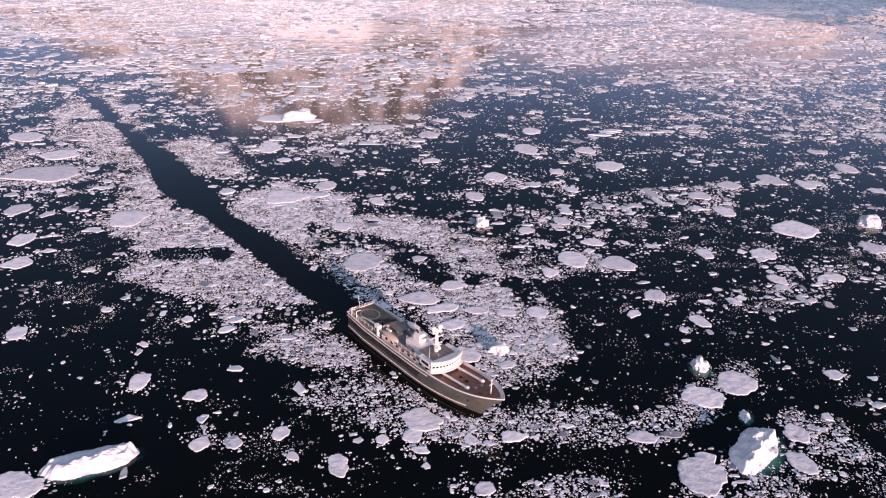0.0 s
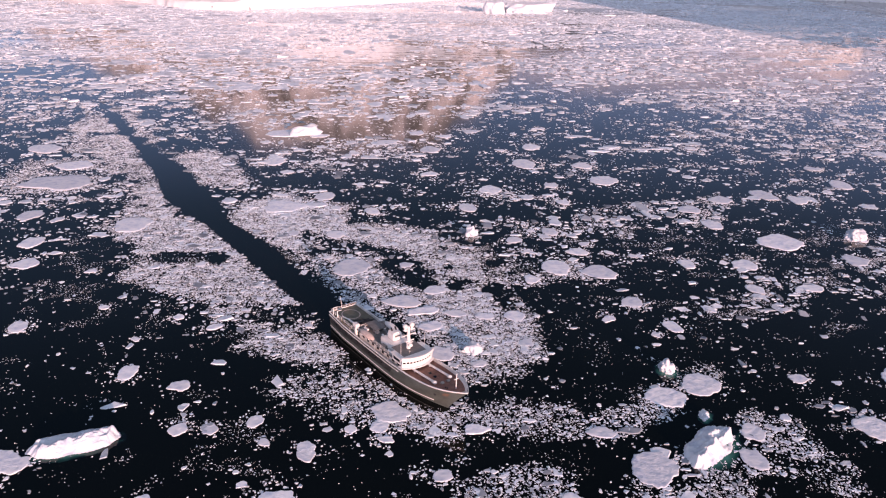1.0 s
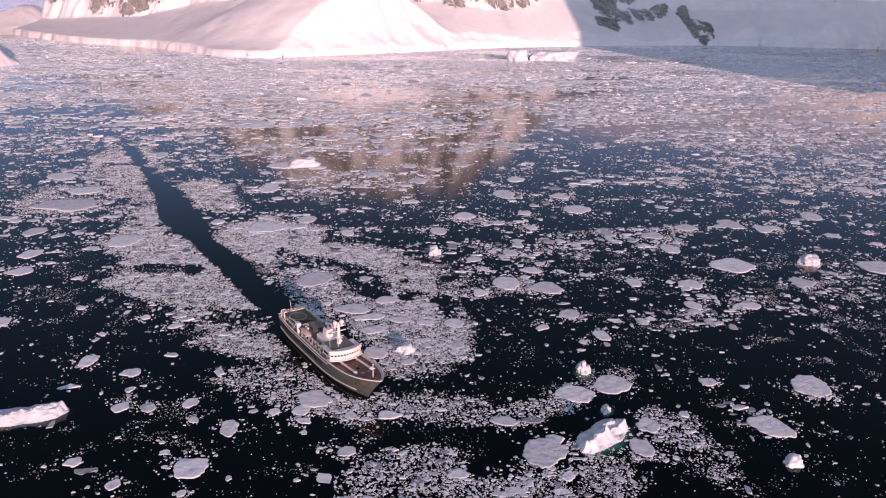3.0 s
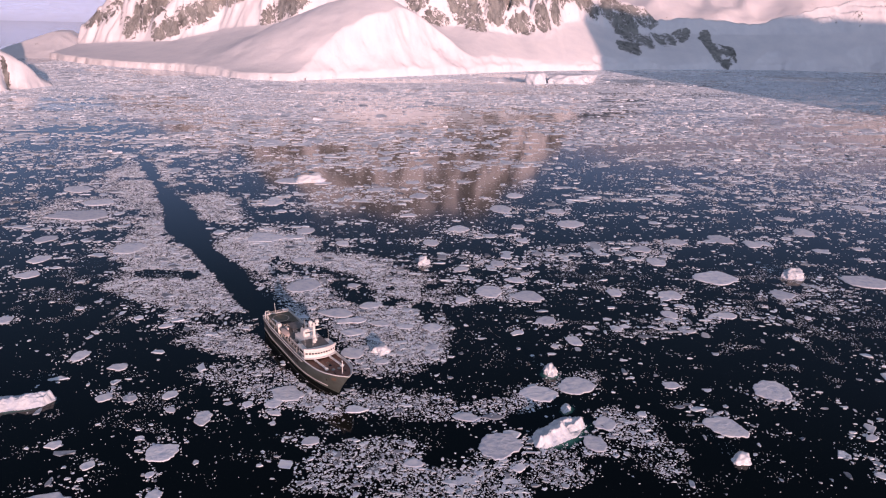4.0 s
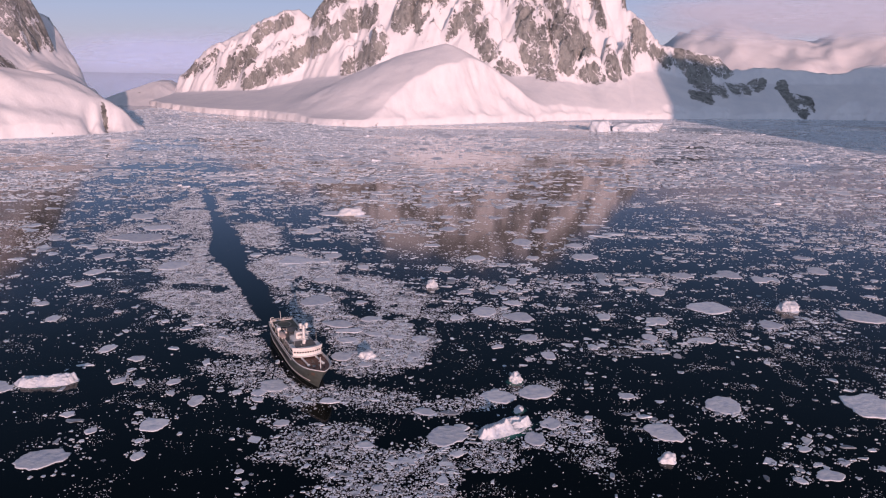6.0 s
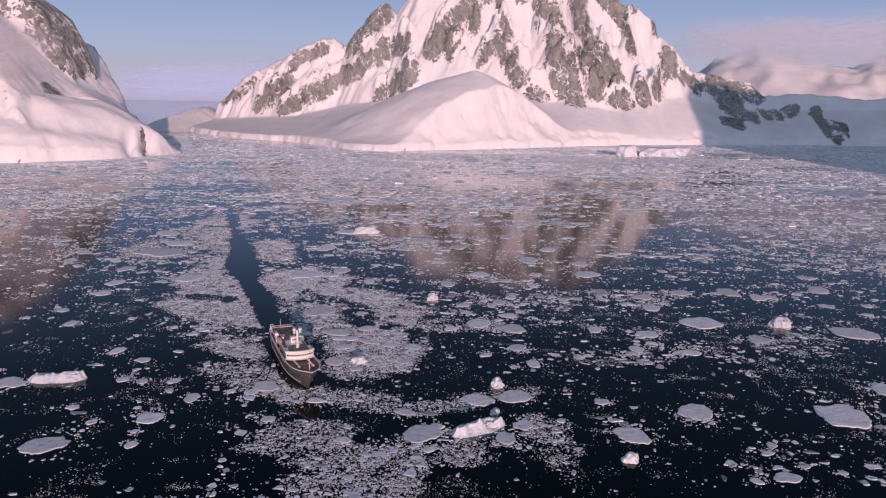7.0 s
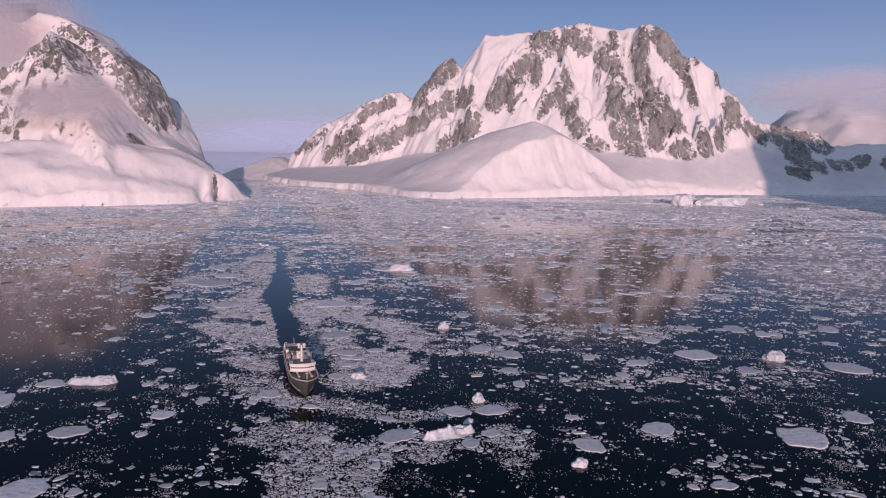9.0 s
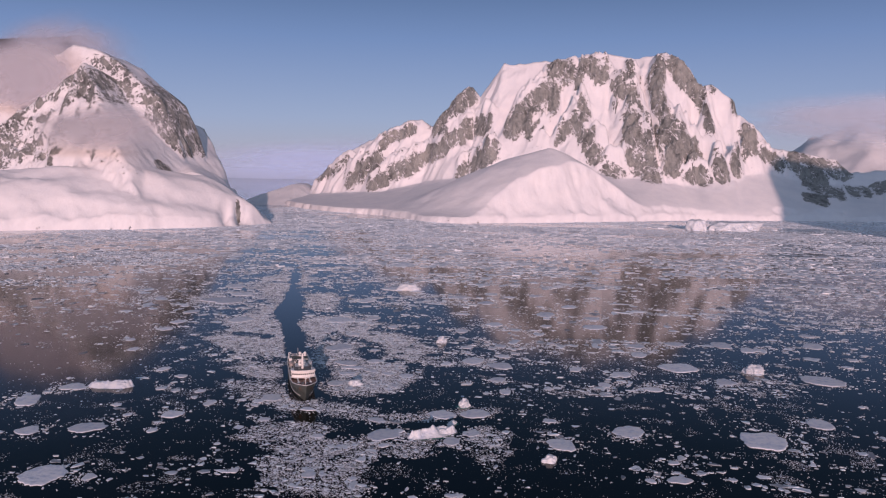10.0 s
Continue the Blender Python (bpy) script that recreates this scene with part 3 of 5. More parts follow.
def dust(x, y):
    """The finest grains lie in wisps and small clouds."""
    return smooth(0.54, 0.72, fbm(x / 7, y / 4.5, 4, 111)) * (0.4 + 0.9 * smooth(0.4, 0.6, fbm(x / 30, y / 22, 2, 112)))


def pieces(name, x, y, r, tall, sides, seed, label, flat=0.0, mat=BRASH):
    """Loose ice: every piece an uneven slab with a bevelled top, joined into one mesh."""
    rng = np.random.default_rng(seed)
    n = len(x)
    turn = rng.uniform(0, 2 * np.pi, n)
    ang = turn[:, None] + (np.arange(sides) + rng.uniform(-0.3, 0.3, (n, sides))) * 2 * np.pi / sides
    rad = r[:, None] * rng.uniform(0.5, 1.25, (n, sides))
    long = rng.uniform(0.65, 1.5, n)[:, None]
    tx, ty = np.cos(ang) * rad * long, np.sin(ang) * rad / long
    tilt = rng.normal(0, 0.07, (n, 2)) * (1 - flat)
    h = tall * rng.uniform(0.5, 1.4, n)
    top_z = h[:, None] + tilt[:, :1] * tx + tilt[:, 1:] * ty
    low = np.stack([x[:, None] + tx, y[:, None] + ty, np.full((n, sides), -0.12)], 2)
    high = np.stack([x[:, None] + 0.86 * tx, y[:, None] + 0.86 * ty, np.maximum(top_z, 0.04)], 2)
    verts = np.concatenate([low, high], 1).reshape(-1, 3)
    k = np.arange(sides)
    walls = np.stack([np.stack([k, (k + 1) % sides, sides + (k + 1) % sides], 1), np.stack([k, sides + (k + 1) % sides, sides + k], 1)], 1).reshape(-1, 3)
    caps = np.stack([np.full(sides - 2, sides), sides + k[1:-1], sides + k[2:]], 1)
    tri = np.concatenate([walls, caps], 0)
    faces = (tri[None] + (np.arange(n) * 2 * sides)[:, None, None]).reshape(-1, 3)
    return tagged(link_mesh(name, verts, faces, mat), label, "sea ice", kind="stuff")


def crumbs(name, x, y, r, tall, seed, label, mat=BRASH):
    """Crumbs of ice: uneven four-sided lumps that come to a blunt point, joined into one mesh."""
    rng = np.random.default_rng(seed)
    n = len(x)
    ang = rng.uniform(0, 2 * np.pi, n)[:, None] + (np.arange(4) + rng.uniform(-0.35, 0.35, (n, 4))) * np.pi / 2
    rad = r[:, None] * rng.uniform(0.55, 1.25, (n, 4))
    low = np.stack([x[:, None] + np.cos(ang) * rad, y[:, None] + np.sin(ang) * rad, rng.uniform(0.0, 0.05, (n, 4))], 2)
    off = rng.uniform(-0.45, 0.45, (n, 2)) * r[:, None]
    peak = np.stack([x + off[:, 0], y + off[:, 1], 0.06 + tall * rng.uniform(0.4, 1.5, n)], 1)[:, None]
    tri = np.array([[0, 1, 4], [1, 2, 4], [2, 3, 4], [3, 0, 4]])
    faces = (tri[None] + (np.arange(n) * 5)[:, None, None]).reshape(-1, 3)
    return tagged(link_mesh(name, np.concatenate([low, peak], 1).reshape(-1, 3), faces, mat), label, "sea ice", kind="stuff")


def sow(count, xr, yr, chance, seed):
    rng = np.random.default_rng(seed)
    x, y = rng.uniform(*xr, count), rng.uniform(*yr, count)
    keep = (rng.uniform(0, 1, count) < chance(x, y)) & off_ship(x, y)
    return x[keep], y[keep], np.random.default_rng(seed + 1)


def power(rng, n, low, high, k):
    u = rng.uniform(0, 1, n)
    return (low ** -k + u * (high ** -k - low ** -k)) ** (-1 / k)


# packed brash in the fields
x, y, rng = sow(1250000, (-205, 45), (-150, 275), field, 11)
crumbs("brash_ice", x, y, power(rng, len(x), 0.14, 0.55, 1.7), 0.07, 12, "packed small broken ice round the ship's channel")
x, y, rng = sow(105000, (-205, 45), (-150, 275), field, 25)
pieces("brash_ice", x, y, power(rng, len(x), 0.28, 1.05, 1.9), 0.12, 5, 26, "packed small broken ice round the ship's channel")
x, y, rng = sow(5200, (-205, 45), (-150, 275), field, 23)
pieces("brash_ice", x, y, power(rng, len(x), 0.7, 2.4, 1.7), 0.15, 8, 24, "broken ice cakes among packed brash", 0.6)
# loose bits all over the nearer water
x, y, rng = sow(260000, (-280, 300), (-180, 280), lambda x, y: (0.008 + (0.08 + 0.75 * drift(x, y)) * clump(x, y)) * open_water(x, y), 13)
crumbs("brash_ice", x, y, power(rng, len(x), 0.13, 0.75, 1.9), 0.10, 14, "loose crumbs of ice scattered on dark water")
x, y, rng = sow(900000, (-150, 150), (-150, 60), lambda x, y: (0.001 + (0.10 + 0.5 * drift(x, y)) * dust(x, y)) * open_water(x, y), 27)
crumbs("brash_ice", x, y, power(rng, len(x), 0.07, 0.35, 1.7), 0.06, 28, "fine ice grains in patches on dark water")
x, y, rng = sow(60000, (-320, 340), (-180, 300), lambda x, y: (0.08 + drift(x, y)) * (0.07 + 1.4 * clump(x, y)) * open_water(x, y), 15)
pieces("brash_ice", x, y, power(rng, len(x), 0.45, 2.6, 1.8), 0.15, 7, 16, "loose ice cakes scattered on dark water")
x, y, rng = sow(2600, (-300, 380), (60, 420), lambda x, y: drift(x, y), 19)
pieces("pack_ice", x, y, power(rng, len(x), 1.6, 4.5, 1.8), 0.25, 10, 20, "scattered flat ice cakes on blue water", 0.8)
x, y, rng = sow(26000, (-580, -300), (20, 330), lambda x, y: drift(x, y) * (0.4 + 0.8 * clump(x, y)), 29)
pieces("pack_ice", x, y, power(rng, len(x), 0.7, 5.0, 1.8), 0.3, 6, 30, "scattered flat ice cakes on blue water", 0.6)
# the far pack
x, y, rng = sow(45000, (-560, 700), (190, 700), lambda x, y: drift(x, y) * smooth(190, 360, y - 0.15 * np.abs(x)), 17)
pieces("pack_ice", x, y, power(rng, len(x), 1.3, 9.0, 1.8), 0.28, 7, 18, "streaks of drifting pack ice before the far shore", 0.9, PACK)
x, y, rng = sow(40000, (-620, 800), (560, 1190), lambda x, y: smooth(0.42, 0.62, fbm(x / 120, y / 60, 4, 113)) * (0.3 + 0.5 * smooth(620, 800, y)), 21)
pieces("pack_ice", x, y, power(rng, len(x), 1.8, 12.0, 1.8), 0.4, 6, 22, "loose pack ice along the far shore", 0.9, PACK)
x, y, rng = sow(330000, (-620, 760), (330, 1190), lambda x, y: smooth(0.36, 0.6, fbm(x / 150, y / 42, 4, 114)) * (smooth(470, 760, y - 0.25 * x) * 0.75 + 0.3 * smooth(-60, -260, x) * smooth(360, 470, y)), 33)
crumbs("slush_ice", x, y, power(rng, len(x), 1.0, 4.0, 1.8), 0.3, 34, "fine slush ice drifting off the far shore", PACK)


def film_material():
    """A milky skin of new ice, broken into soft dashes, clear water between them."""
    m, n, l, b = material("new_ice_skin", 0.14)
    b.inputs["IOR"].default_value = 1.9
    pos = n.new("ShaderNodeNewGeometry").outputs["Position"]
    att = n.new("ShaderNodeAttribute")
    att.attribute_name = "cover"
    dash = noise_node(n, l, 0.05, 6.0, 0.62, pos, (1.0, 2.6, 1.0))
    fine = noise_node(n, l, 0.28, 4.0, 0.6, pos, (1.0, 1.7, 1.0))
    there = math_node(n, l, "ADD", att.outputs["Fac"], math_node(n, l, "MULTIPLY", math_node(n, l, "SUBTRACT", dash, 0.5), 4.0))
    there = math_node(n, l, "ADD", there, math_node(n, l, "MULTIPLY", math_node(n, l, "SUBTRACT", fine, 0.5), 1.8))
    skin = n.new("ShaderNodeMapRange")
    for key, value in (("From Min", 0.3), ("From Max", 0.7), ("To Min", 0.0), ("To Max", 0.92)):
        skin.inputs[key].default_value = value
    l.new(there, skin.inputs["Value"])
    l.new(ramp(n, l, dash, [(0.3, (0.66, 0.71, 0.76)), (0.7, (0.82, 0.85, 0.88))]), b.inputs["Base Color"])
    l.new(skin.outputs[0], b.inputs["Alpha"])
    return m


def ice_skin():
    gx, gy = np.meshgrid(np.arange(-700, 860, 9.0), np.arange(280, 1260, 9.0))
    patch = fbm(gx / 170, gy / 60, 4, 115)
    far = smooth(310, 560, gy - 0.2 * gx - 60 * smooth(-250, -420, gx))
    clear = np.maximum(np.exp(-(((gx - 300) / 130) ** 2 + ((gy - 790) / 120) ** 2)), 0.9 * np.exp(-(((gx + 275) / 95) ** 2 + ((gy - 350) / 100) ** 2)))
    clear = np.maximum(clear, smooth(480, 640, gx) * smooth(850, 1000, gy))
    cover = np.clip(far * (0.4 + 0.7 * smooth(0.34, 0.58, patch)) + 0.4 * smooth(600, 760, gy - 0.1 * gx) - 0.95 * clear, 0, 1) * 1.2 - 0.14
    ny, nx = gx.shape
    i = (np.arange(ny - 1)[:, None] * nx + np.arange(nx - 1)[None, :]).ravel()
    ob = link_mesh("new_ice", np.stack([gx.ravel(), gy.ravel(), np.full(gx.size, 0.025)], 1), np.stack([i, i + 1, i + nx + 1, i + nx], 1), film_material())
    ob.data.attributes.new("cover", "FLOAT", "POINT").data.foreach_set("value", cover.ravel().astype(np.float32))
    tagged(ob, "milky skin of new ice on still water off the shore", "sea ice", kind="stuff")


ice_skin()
x, y, rng = sow(60000, (-300, 380), (20, 330), lambda x, y: (0.1 + 0.6 * clump(x, y)) * open_water(x, y) * (0.4 + drift(x, y)), 35)
crumbs("brash_ice", x, y, power(rng, len(x), 0.3, 0.95, 1.8), 0.14, 36, "bright upturned bits of ice on blue water", PACK)
x, y, rng = sow(420, (-500, 700), (230, 900), lambda x, y: 0.35 + 0 * x, 31)
pieces("pack_ice", x, y, power(rng, len(x), 1.6, 7.0, 1.6), 0.7, 9, 32, "bright blocks of ice standing out of the far pack", 0.2, FLOE)


def floe_mesh(seed, sides=40, rim=0.5, lumps=0.25):
    """A flat floe of unit size: uneven outline, a softened rim, a hummocky top and an undercut side."""
    rng = np.random.default_rng(seed)
    corners = rng.integers(5, 9)
    at = (np.arange(corners) + rng.uniform(-0.32, 0.32, corners)) * 2 * np.pi / corners
    far = rng.uniform(0.72, 1.12, corners)
    cx, cy = np.cos(at) * far, np.sin(at) * far
    # walk along the broken straight edges, a little unevenly, with rounded corners
    u = np.arange(sides) * corners / sides
    k, f = u.astype(int), u - u.astype(int)
    ex, ey = cx[k] * (1 - f) + cx[(k + 1) % corners] * f, cy[k] * (1 - f) + cy[(k + 1) % corners] * f
    ex, ey = 0.5 * ex + 0.25 * (np.roll(ex, 2) + np.roll(ex, -2)), 0.5 * ey + 0.25 * (np.roll(ey, 2) + np.roll(ey, -2))
    ang = np.arctan2(ey, ex)
    rad = np.hypot(ex, ey) * (1 + rng.normal(0, 0.03, sides)) * (1 + 0.3 * (fbm(np.cos(ang) * 2.2 + seed, np.sin(ang) * 2.2, 3, seed) - 0.5))
    rings = [(1.0, -0.2), (1.02, 0.25), (0.985, 0.8), (0.94, 1.0), (0.72, 1.0), (0.45, 1.0), (0.2, 1.0)]
    verts, faces = [], []
    for i, (f, z) in enumerate(rings):
        px, py = np.cos(ang) * rad * f, np.sin(ang) * rad * f
        lift = lumps * (fbm(px * 2.3 + seed, py * 2.3, 3, seed) - 0.45) * (i > 2)
        verts += [(a, b, z + c) for a, b, c in zip(px, py, np.broadcast_to(lift, px.shape))]
    for i in range(len(rings) - 1):
        for k in range(sides):
            a, b = i * sides + k, i * sides + (k + 1) % sides
            faces.append((a, b, b + sides, a + sides))
    me = bpy.data.meshes.new("ice_floe")
    me.from_pydata(verts, [], faces + [tuple(range((len(rings) - 1) * sides, len(rings) * sides))])
    for p in me.polygons:
        p.use_smooth = True
    me.materials.append(FLOE)
    return me


FLOE_SHAPES = [floe_mesh(200 + k) for k in range(14)]
TAKEN = []
FLOE_LABELS = {"big": "broad flat snow-covered ice floe on dark water", "mid": "flat snow-covered ice floe on dark water",
               "small": "small flat cake of sea ice on dark water"}


def floe(x, y, a, b, turn, shape=None, tall=None):
    """A floe of half-lengths a and b."""
    k = len(TAKEN) if shape is None else shape
    ob = new("ice_floe", FLOE_SHAPES[k % len(FLOE_SHAPES)])
    size = max(a, b)
    ob.matrix_world = pose(x, y, 0.0, rz=turn) @ Matrix.Diagonal((a, b, tall or (0.16 + 0.02 * size), 1))
    TAKEN.append((x, y, size))
    kind = "big" if size > 7 else "mid" if size > 3.5 else "small"
    return tagged(ob, FLOE_LABELS[kind], "ice floe", "ice floes")


floe(-50.5, -51.5, 6.4, 5.0, -60)
floe(2, -77, 5.6, 6.4, -8)
floe(29, -67, 3.2, 4.0, -7)
floe(24, -76, 3.3, 4.1, -8)
floe(25, -48, 5.9, 6.0, -7)
floe(15, -52, 5.9, 4.1, -7)
floe(-5, -64, 3.1, 2.3, -7)
floe(-32, -60, 3.3, 2.1, -7)
floe(-53, -57, 2.6, 2.6, -7)
floe(-52, -62, 2.3, 1.2, -7)
floe(-112, -30, 2.8, 3.5, -7)
floe(-99, -37, 2.8, 3.1, -7)
floe(-96, -54, 2.2, 2.6, -7)
floe(-69, -65, 2.5, 3.1, -8)
floe(-126, -63, 3.8, 3.7, -8)
floe(-80, -53, 2.1, 2.6, -7)
floe(-89, -55, 1.9, 2.3, -7)
floe(-36, -28, 4.2, 4.1, -7)
floe(-33, 9, 4.1, 3.6, -6)
floe(9, 23, 5.4, 6.0, -6)
floe(22, 18, 5.5, 6.0, -6)
floe(-1, 15, 2.9, 3.6, -6)
floe(25, -3, 4.1, 3.7, -6)
floe(31, -19, 3.1, 3.6, -7)
floe(54, 23, 3.2, 4.0, -6)
floe(73, 21, 4.7, 5.9, -6)
floe(97, 40, 9.1, 8.7, -6)
floe(67, 3, 3.5, 4.4, -6)
floe(86, 2, 5.0, 3.5, -6)
floe(56, 113, 7.5, 7.3, -5)
floe(3, 103, 5.8, 6.5, -5)
floe(-11, 81, 4.3, 5.4, -5)
floe(36, 169, 5.6, 7.0, -4)
floe(26, 140, 6.3, 7.9, -4)
floe(53, 136, 4.7, 5.5, -4)
floe(-81, 87, 9.3, 7.9, -5)
floe(-66, 98, 5.0, 5.2, -5)
floe(-48, 79, 3.7, 4.1, -5)
floe(-134, 70, 7.4, 7.5, -5)
floe(-176, 120, 14.8, 13.2, -5)
floe(-175, 145, 8.4, 7.6, -4)
floe(-198, 173, 9.6, 9.7, -4)
floe(-163, 55, 5.2, 6.5, -6)
floe(-172, 81, 4.7, 5.9, -5)
floe(-158, 37, 4.8, 5.1, -6)
floe(-146, -5, 3.0, 3.8, -7)
floe(-58, 27, 6.8, 8.1, -6)
floe(-62, 56, 3.8, 3.5, -6)
floe(-43, 2, 5.5, 4.3, -6)
floe(131, 84, 4.8, 6.0, -5)
floe(163, 103, 5.8, 7.2, -5)
floe(119, 90, 6.1, 7.2, -5)
floe(80, 58, 4.7, 5.0, -5)
floe(78, 75, 5.0, 6.2, -5)
floe(97, 86, 5.5, 5.3, -5)
floe(29, 86, 3.4, 4.0, -5)
floe(30, 108, 4.6, 4.6, -5)
floe(-36, 180, 6.1, 5.2, -4)
floe(-15, 166, 5.9, 7.4, -4)
floe(15, 54, 3.6, 4.3, -5)
floe(-0, 47, 3.5, 3.5, -6)
floe(-12, -9, 3.6, 3.2, -7)
floe(20, 35, 3.8, 3.4, -6)
floe(115, 22, 4.9, 5.5, -6)
floe(78, -50, 6.3, 6.1, -2)
floe(58, -69, 6.0, 5.1, -3)
floe(-74, -79, 4.5, 3.8, -3)
floe(-99, -76, 1.9, 2.4, -3)
floe(-88, -84, 1.6, 2.0, -3)
floe(-69, -63, 2.5, 3.1, -3)
floe(119, -46, 10.6, 10.8, 12)
floe(-92, -99, 6.7, 5.2, 12)
floe(93, -86, 4.3, 3.1, 11)
floe(153, 35, 10.3, 8.9, 13)
floe(-130, -63, 5.0, 5.4, 12)
floe(-77, -134, 7.1, 7.0, 17)
floe(-108, -107, 3.7, 4.6, 17)
floe(-64, -131, 2.1, 2.6, 17)
floe(141, -23, 5.5, 5.9, 17)
floe(-132, -82, 5.6, 7.0, 18)

floe(-36.5, -13.0, 4.4, 2.6, 20)
floe(-38.0, -4.0, 5.2, 3.2, 12)
floe(-28.5, -6.0, 3.6, 2.3, -18)
floe(-21.0, -8.5, 3.4, 2.5, 8)
floe(-27.0, -33.5, 3.1, 2.0, 15)
floe(-12.0, -24.0, 2.5, 1.9, 40)


def scatter_floes(count, xr, yr, low, high, seed):
    """Floes of middle size, kept clear of one another, of the channel and of the ship."""
    rng = np.random.default_rng(seed)
    made = 0
    for _ in range(6000):
        px, py = rng.uniform(*xr), rng.uniform(*yr)
        size = float(power(rng, 1, low, high, 1.6)[0])
        if any((px - qx) ** 2 + (py - qy) ** 2 < (size + qr + 0.6) ** 2 for qx, qy, qr in TAKEN):
            continue
        spot = np.array([px]), np.array([py])
        if to_line(*spot, WAKE)[0] < 7 + size or not off_ship(*spot, size)[0] or rng.uniform() > 0.25 + drift(*spot)[0]:
            continue
        floe(px, py, size, size * rng.uniform(0.6, 1.0), rng.uniform(0, 180))
        made += 1
        if made == count:
            break


def rubble(seed):
    """Broken bits gathered round the placed floes."""
    rng = np.random.default_rng(seed)
    xs, ys, rs = [], [], []
    for px, py, size in TAKEN:
        n = int(size * rng.uniform(2, 16))
        side = rng.uniform(0, 2 * np.pi)
        ang = side + rng.normal(0, 1.0, n)
        far = size * (0.9 + np.abs(rng.normal(0, 0.45, n)))
        xs.append(px + np.cos(ang) * far)
        ys.append(py + np.sin(ang) * far)
        rs.append(power(rng, n, 0.16, 0.2 + 0.13 * size, 1.7))
    x, y, r = np.concatenate(xs), np.concatenate(ys), np.concatenate(rs)
    keep = off_ship(x, y) & (to_line(x, y, WAKE) > 6)
    pieces("brash_ice", x[keep], y[keep], r[keep], 0.14, 6, seed, "broken bits of ice round the larger floes")


scatter_floes(110, (-200, 230), (-150, 120), 1.4, 3.2, 301)
scatter_floes(90, (-260, 300), (110, 330), 2.2, 6.0, 302)
rubble(303)


def sunk_material():
    """Ice seen through clear water: blue-green, fading into the deep."""
    m, n, l, b = material("submerged_ice", 0.05)
    b.inputs["IOR"].default_value = 1.333
    pos = n.new("ShaderNodeTexCoord").outputs["Object"]
    far = n.new("ShaderNodeVectorMath")
    far.operation = "LENGTH"
    l.new(pos, far.inputs[0])
    patch = noise_node(n, l, 2.0, 3.0, 0.5, pos)
    depth = math_node(n, l, "ADD", far.outputs["Value"], math_node(n, l, "MULTIPLY", math_node(n, l, "SUBTRACT", patch, 0.5), 0.7))
    l.new(ramp(n, l, depth, [(0.45, (0.06, 0.2, 0.17)), (0.7, (0.015, 0.07, 0.06)), (0.95, (0.003, 0.006, 0.01))]), b.inputs["Base Color"])
    return m


SUNK = sunk_material()


def sunk_foot(berg, a, b, foot, seed):
    """The ledge of ice that shows through the water before a berg."""
    ang = np.linspace(0, 2 * np.pi, 36, endpoint=False)
    rad = 1 + 0.3 * (fbm(np.cos(ang) * 1.5 + seed, np.sin(ang) * 1.5, 3, 7) - 0.4)
    verts = [np.stack([np.cos(ang) * rad * k, np.sin(ang) * rad * k, np.full(36, 0.03)], 1) for k in (1.0, 0.66, 0.33)]
    i = np.arange(72)
    j = np.where(i % 36 == 35, i - 35, i + 1)
    ledge = link_mesh("submerged_foot", np.concatenate(verts), np.stack([i, j, j + 36, i + 36], 1), SUNK, berg)
    ledge.scale = (a * foot, b * foot, 1)
    ledge.location = (0.0, -0.35 * b, 0)
    tagged(ledge, "blue-green ice under the water")


def iceberg(x, y, a, b, h, turn, seed, label, flat=0.0, lean=0.0, foot=0.0, jag=0.0):
    """A weathered berg: a lumpy, faceted block with a waterline foot."""
    bm = bmesh.new()
    bmesh.ops.create_icosphere(bm, subdivisions=4, radius=1.0)
    for v in bm.verts:
        d = v.co.normalized()
        f = 1 + 0.36 * noise.noise(d * 1.4 + Vector((seed, 0, 0))) + 0.16 * noise.noise(d * 2.8 + Vector((0, seed, 0)))
        f += 0.035 * noise.noise(d * 8 + Vector((0, 0, seed)))
        f -= jag * abs(noise.noise(d * 2.6 + Vector((seed, seed, 0)))) + 0.5 * jag * abs(noise.noise(d * 5.5 + Vector((seed, 0, seed))))
        p = d * f
        p.z = p.z + lean * p.x
        if flat:
            p.z = min(p.z, flat + 0.08 * noise.noise(p * 2.0))
        p.z = max(p.z, -0.12)
        v.co = Vector((p.x * a, p.y * b, p.z * h))
    me = bpy.data.meshes.new("iceberg")
    for f in bm.faces:
        f.smooth = f.normal.z > 0.5
    bm.to_mesh(me)
    bm.free()
    me.materials.append(BERG)
    ob = new("iceberg", me)
    ob.matrix_world = pose(x, y, 0, rz=turn)
    if foot:
        sunk_foot(ob, a, b, foot, seed)
    TAKEN.append((x, y, max(a, b)))
    return tagged(ob, label, "iceberg", "icebergs")


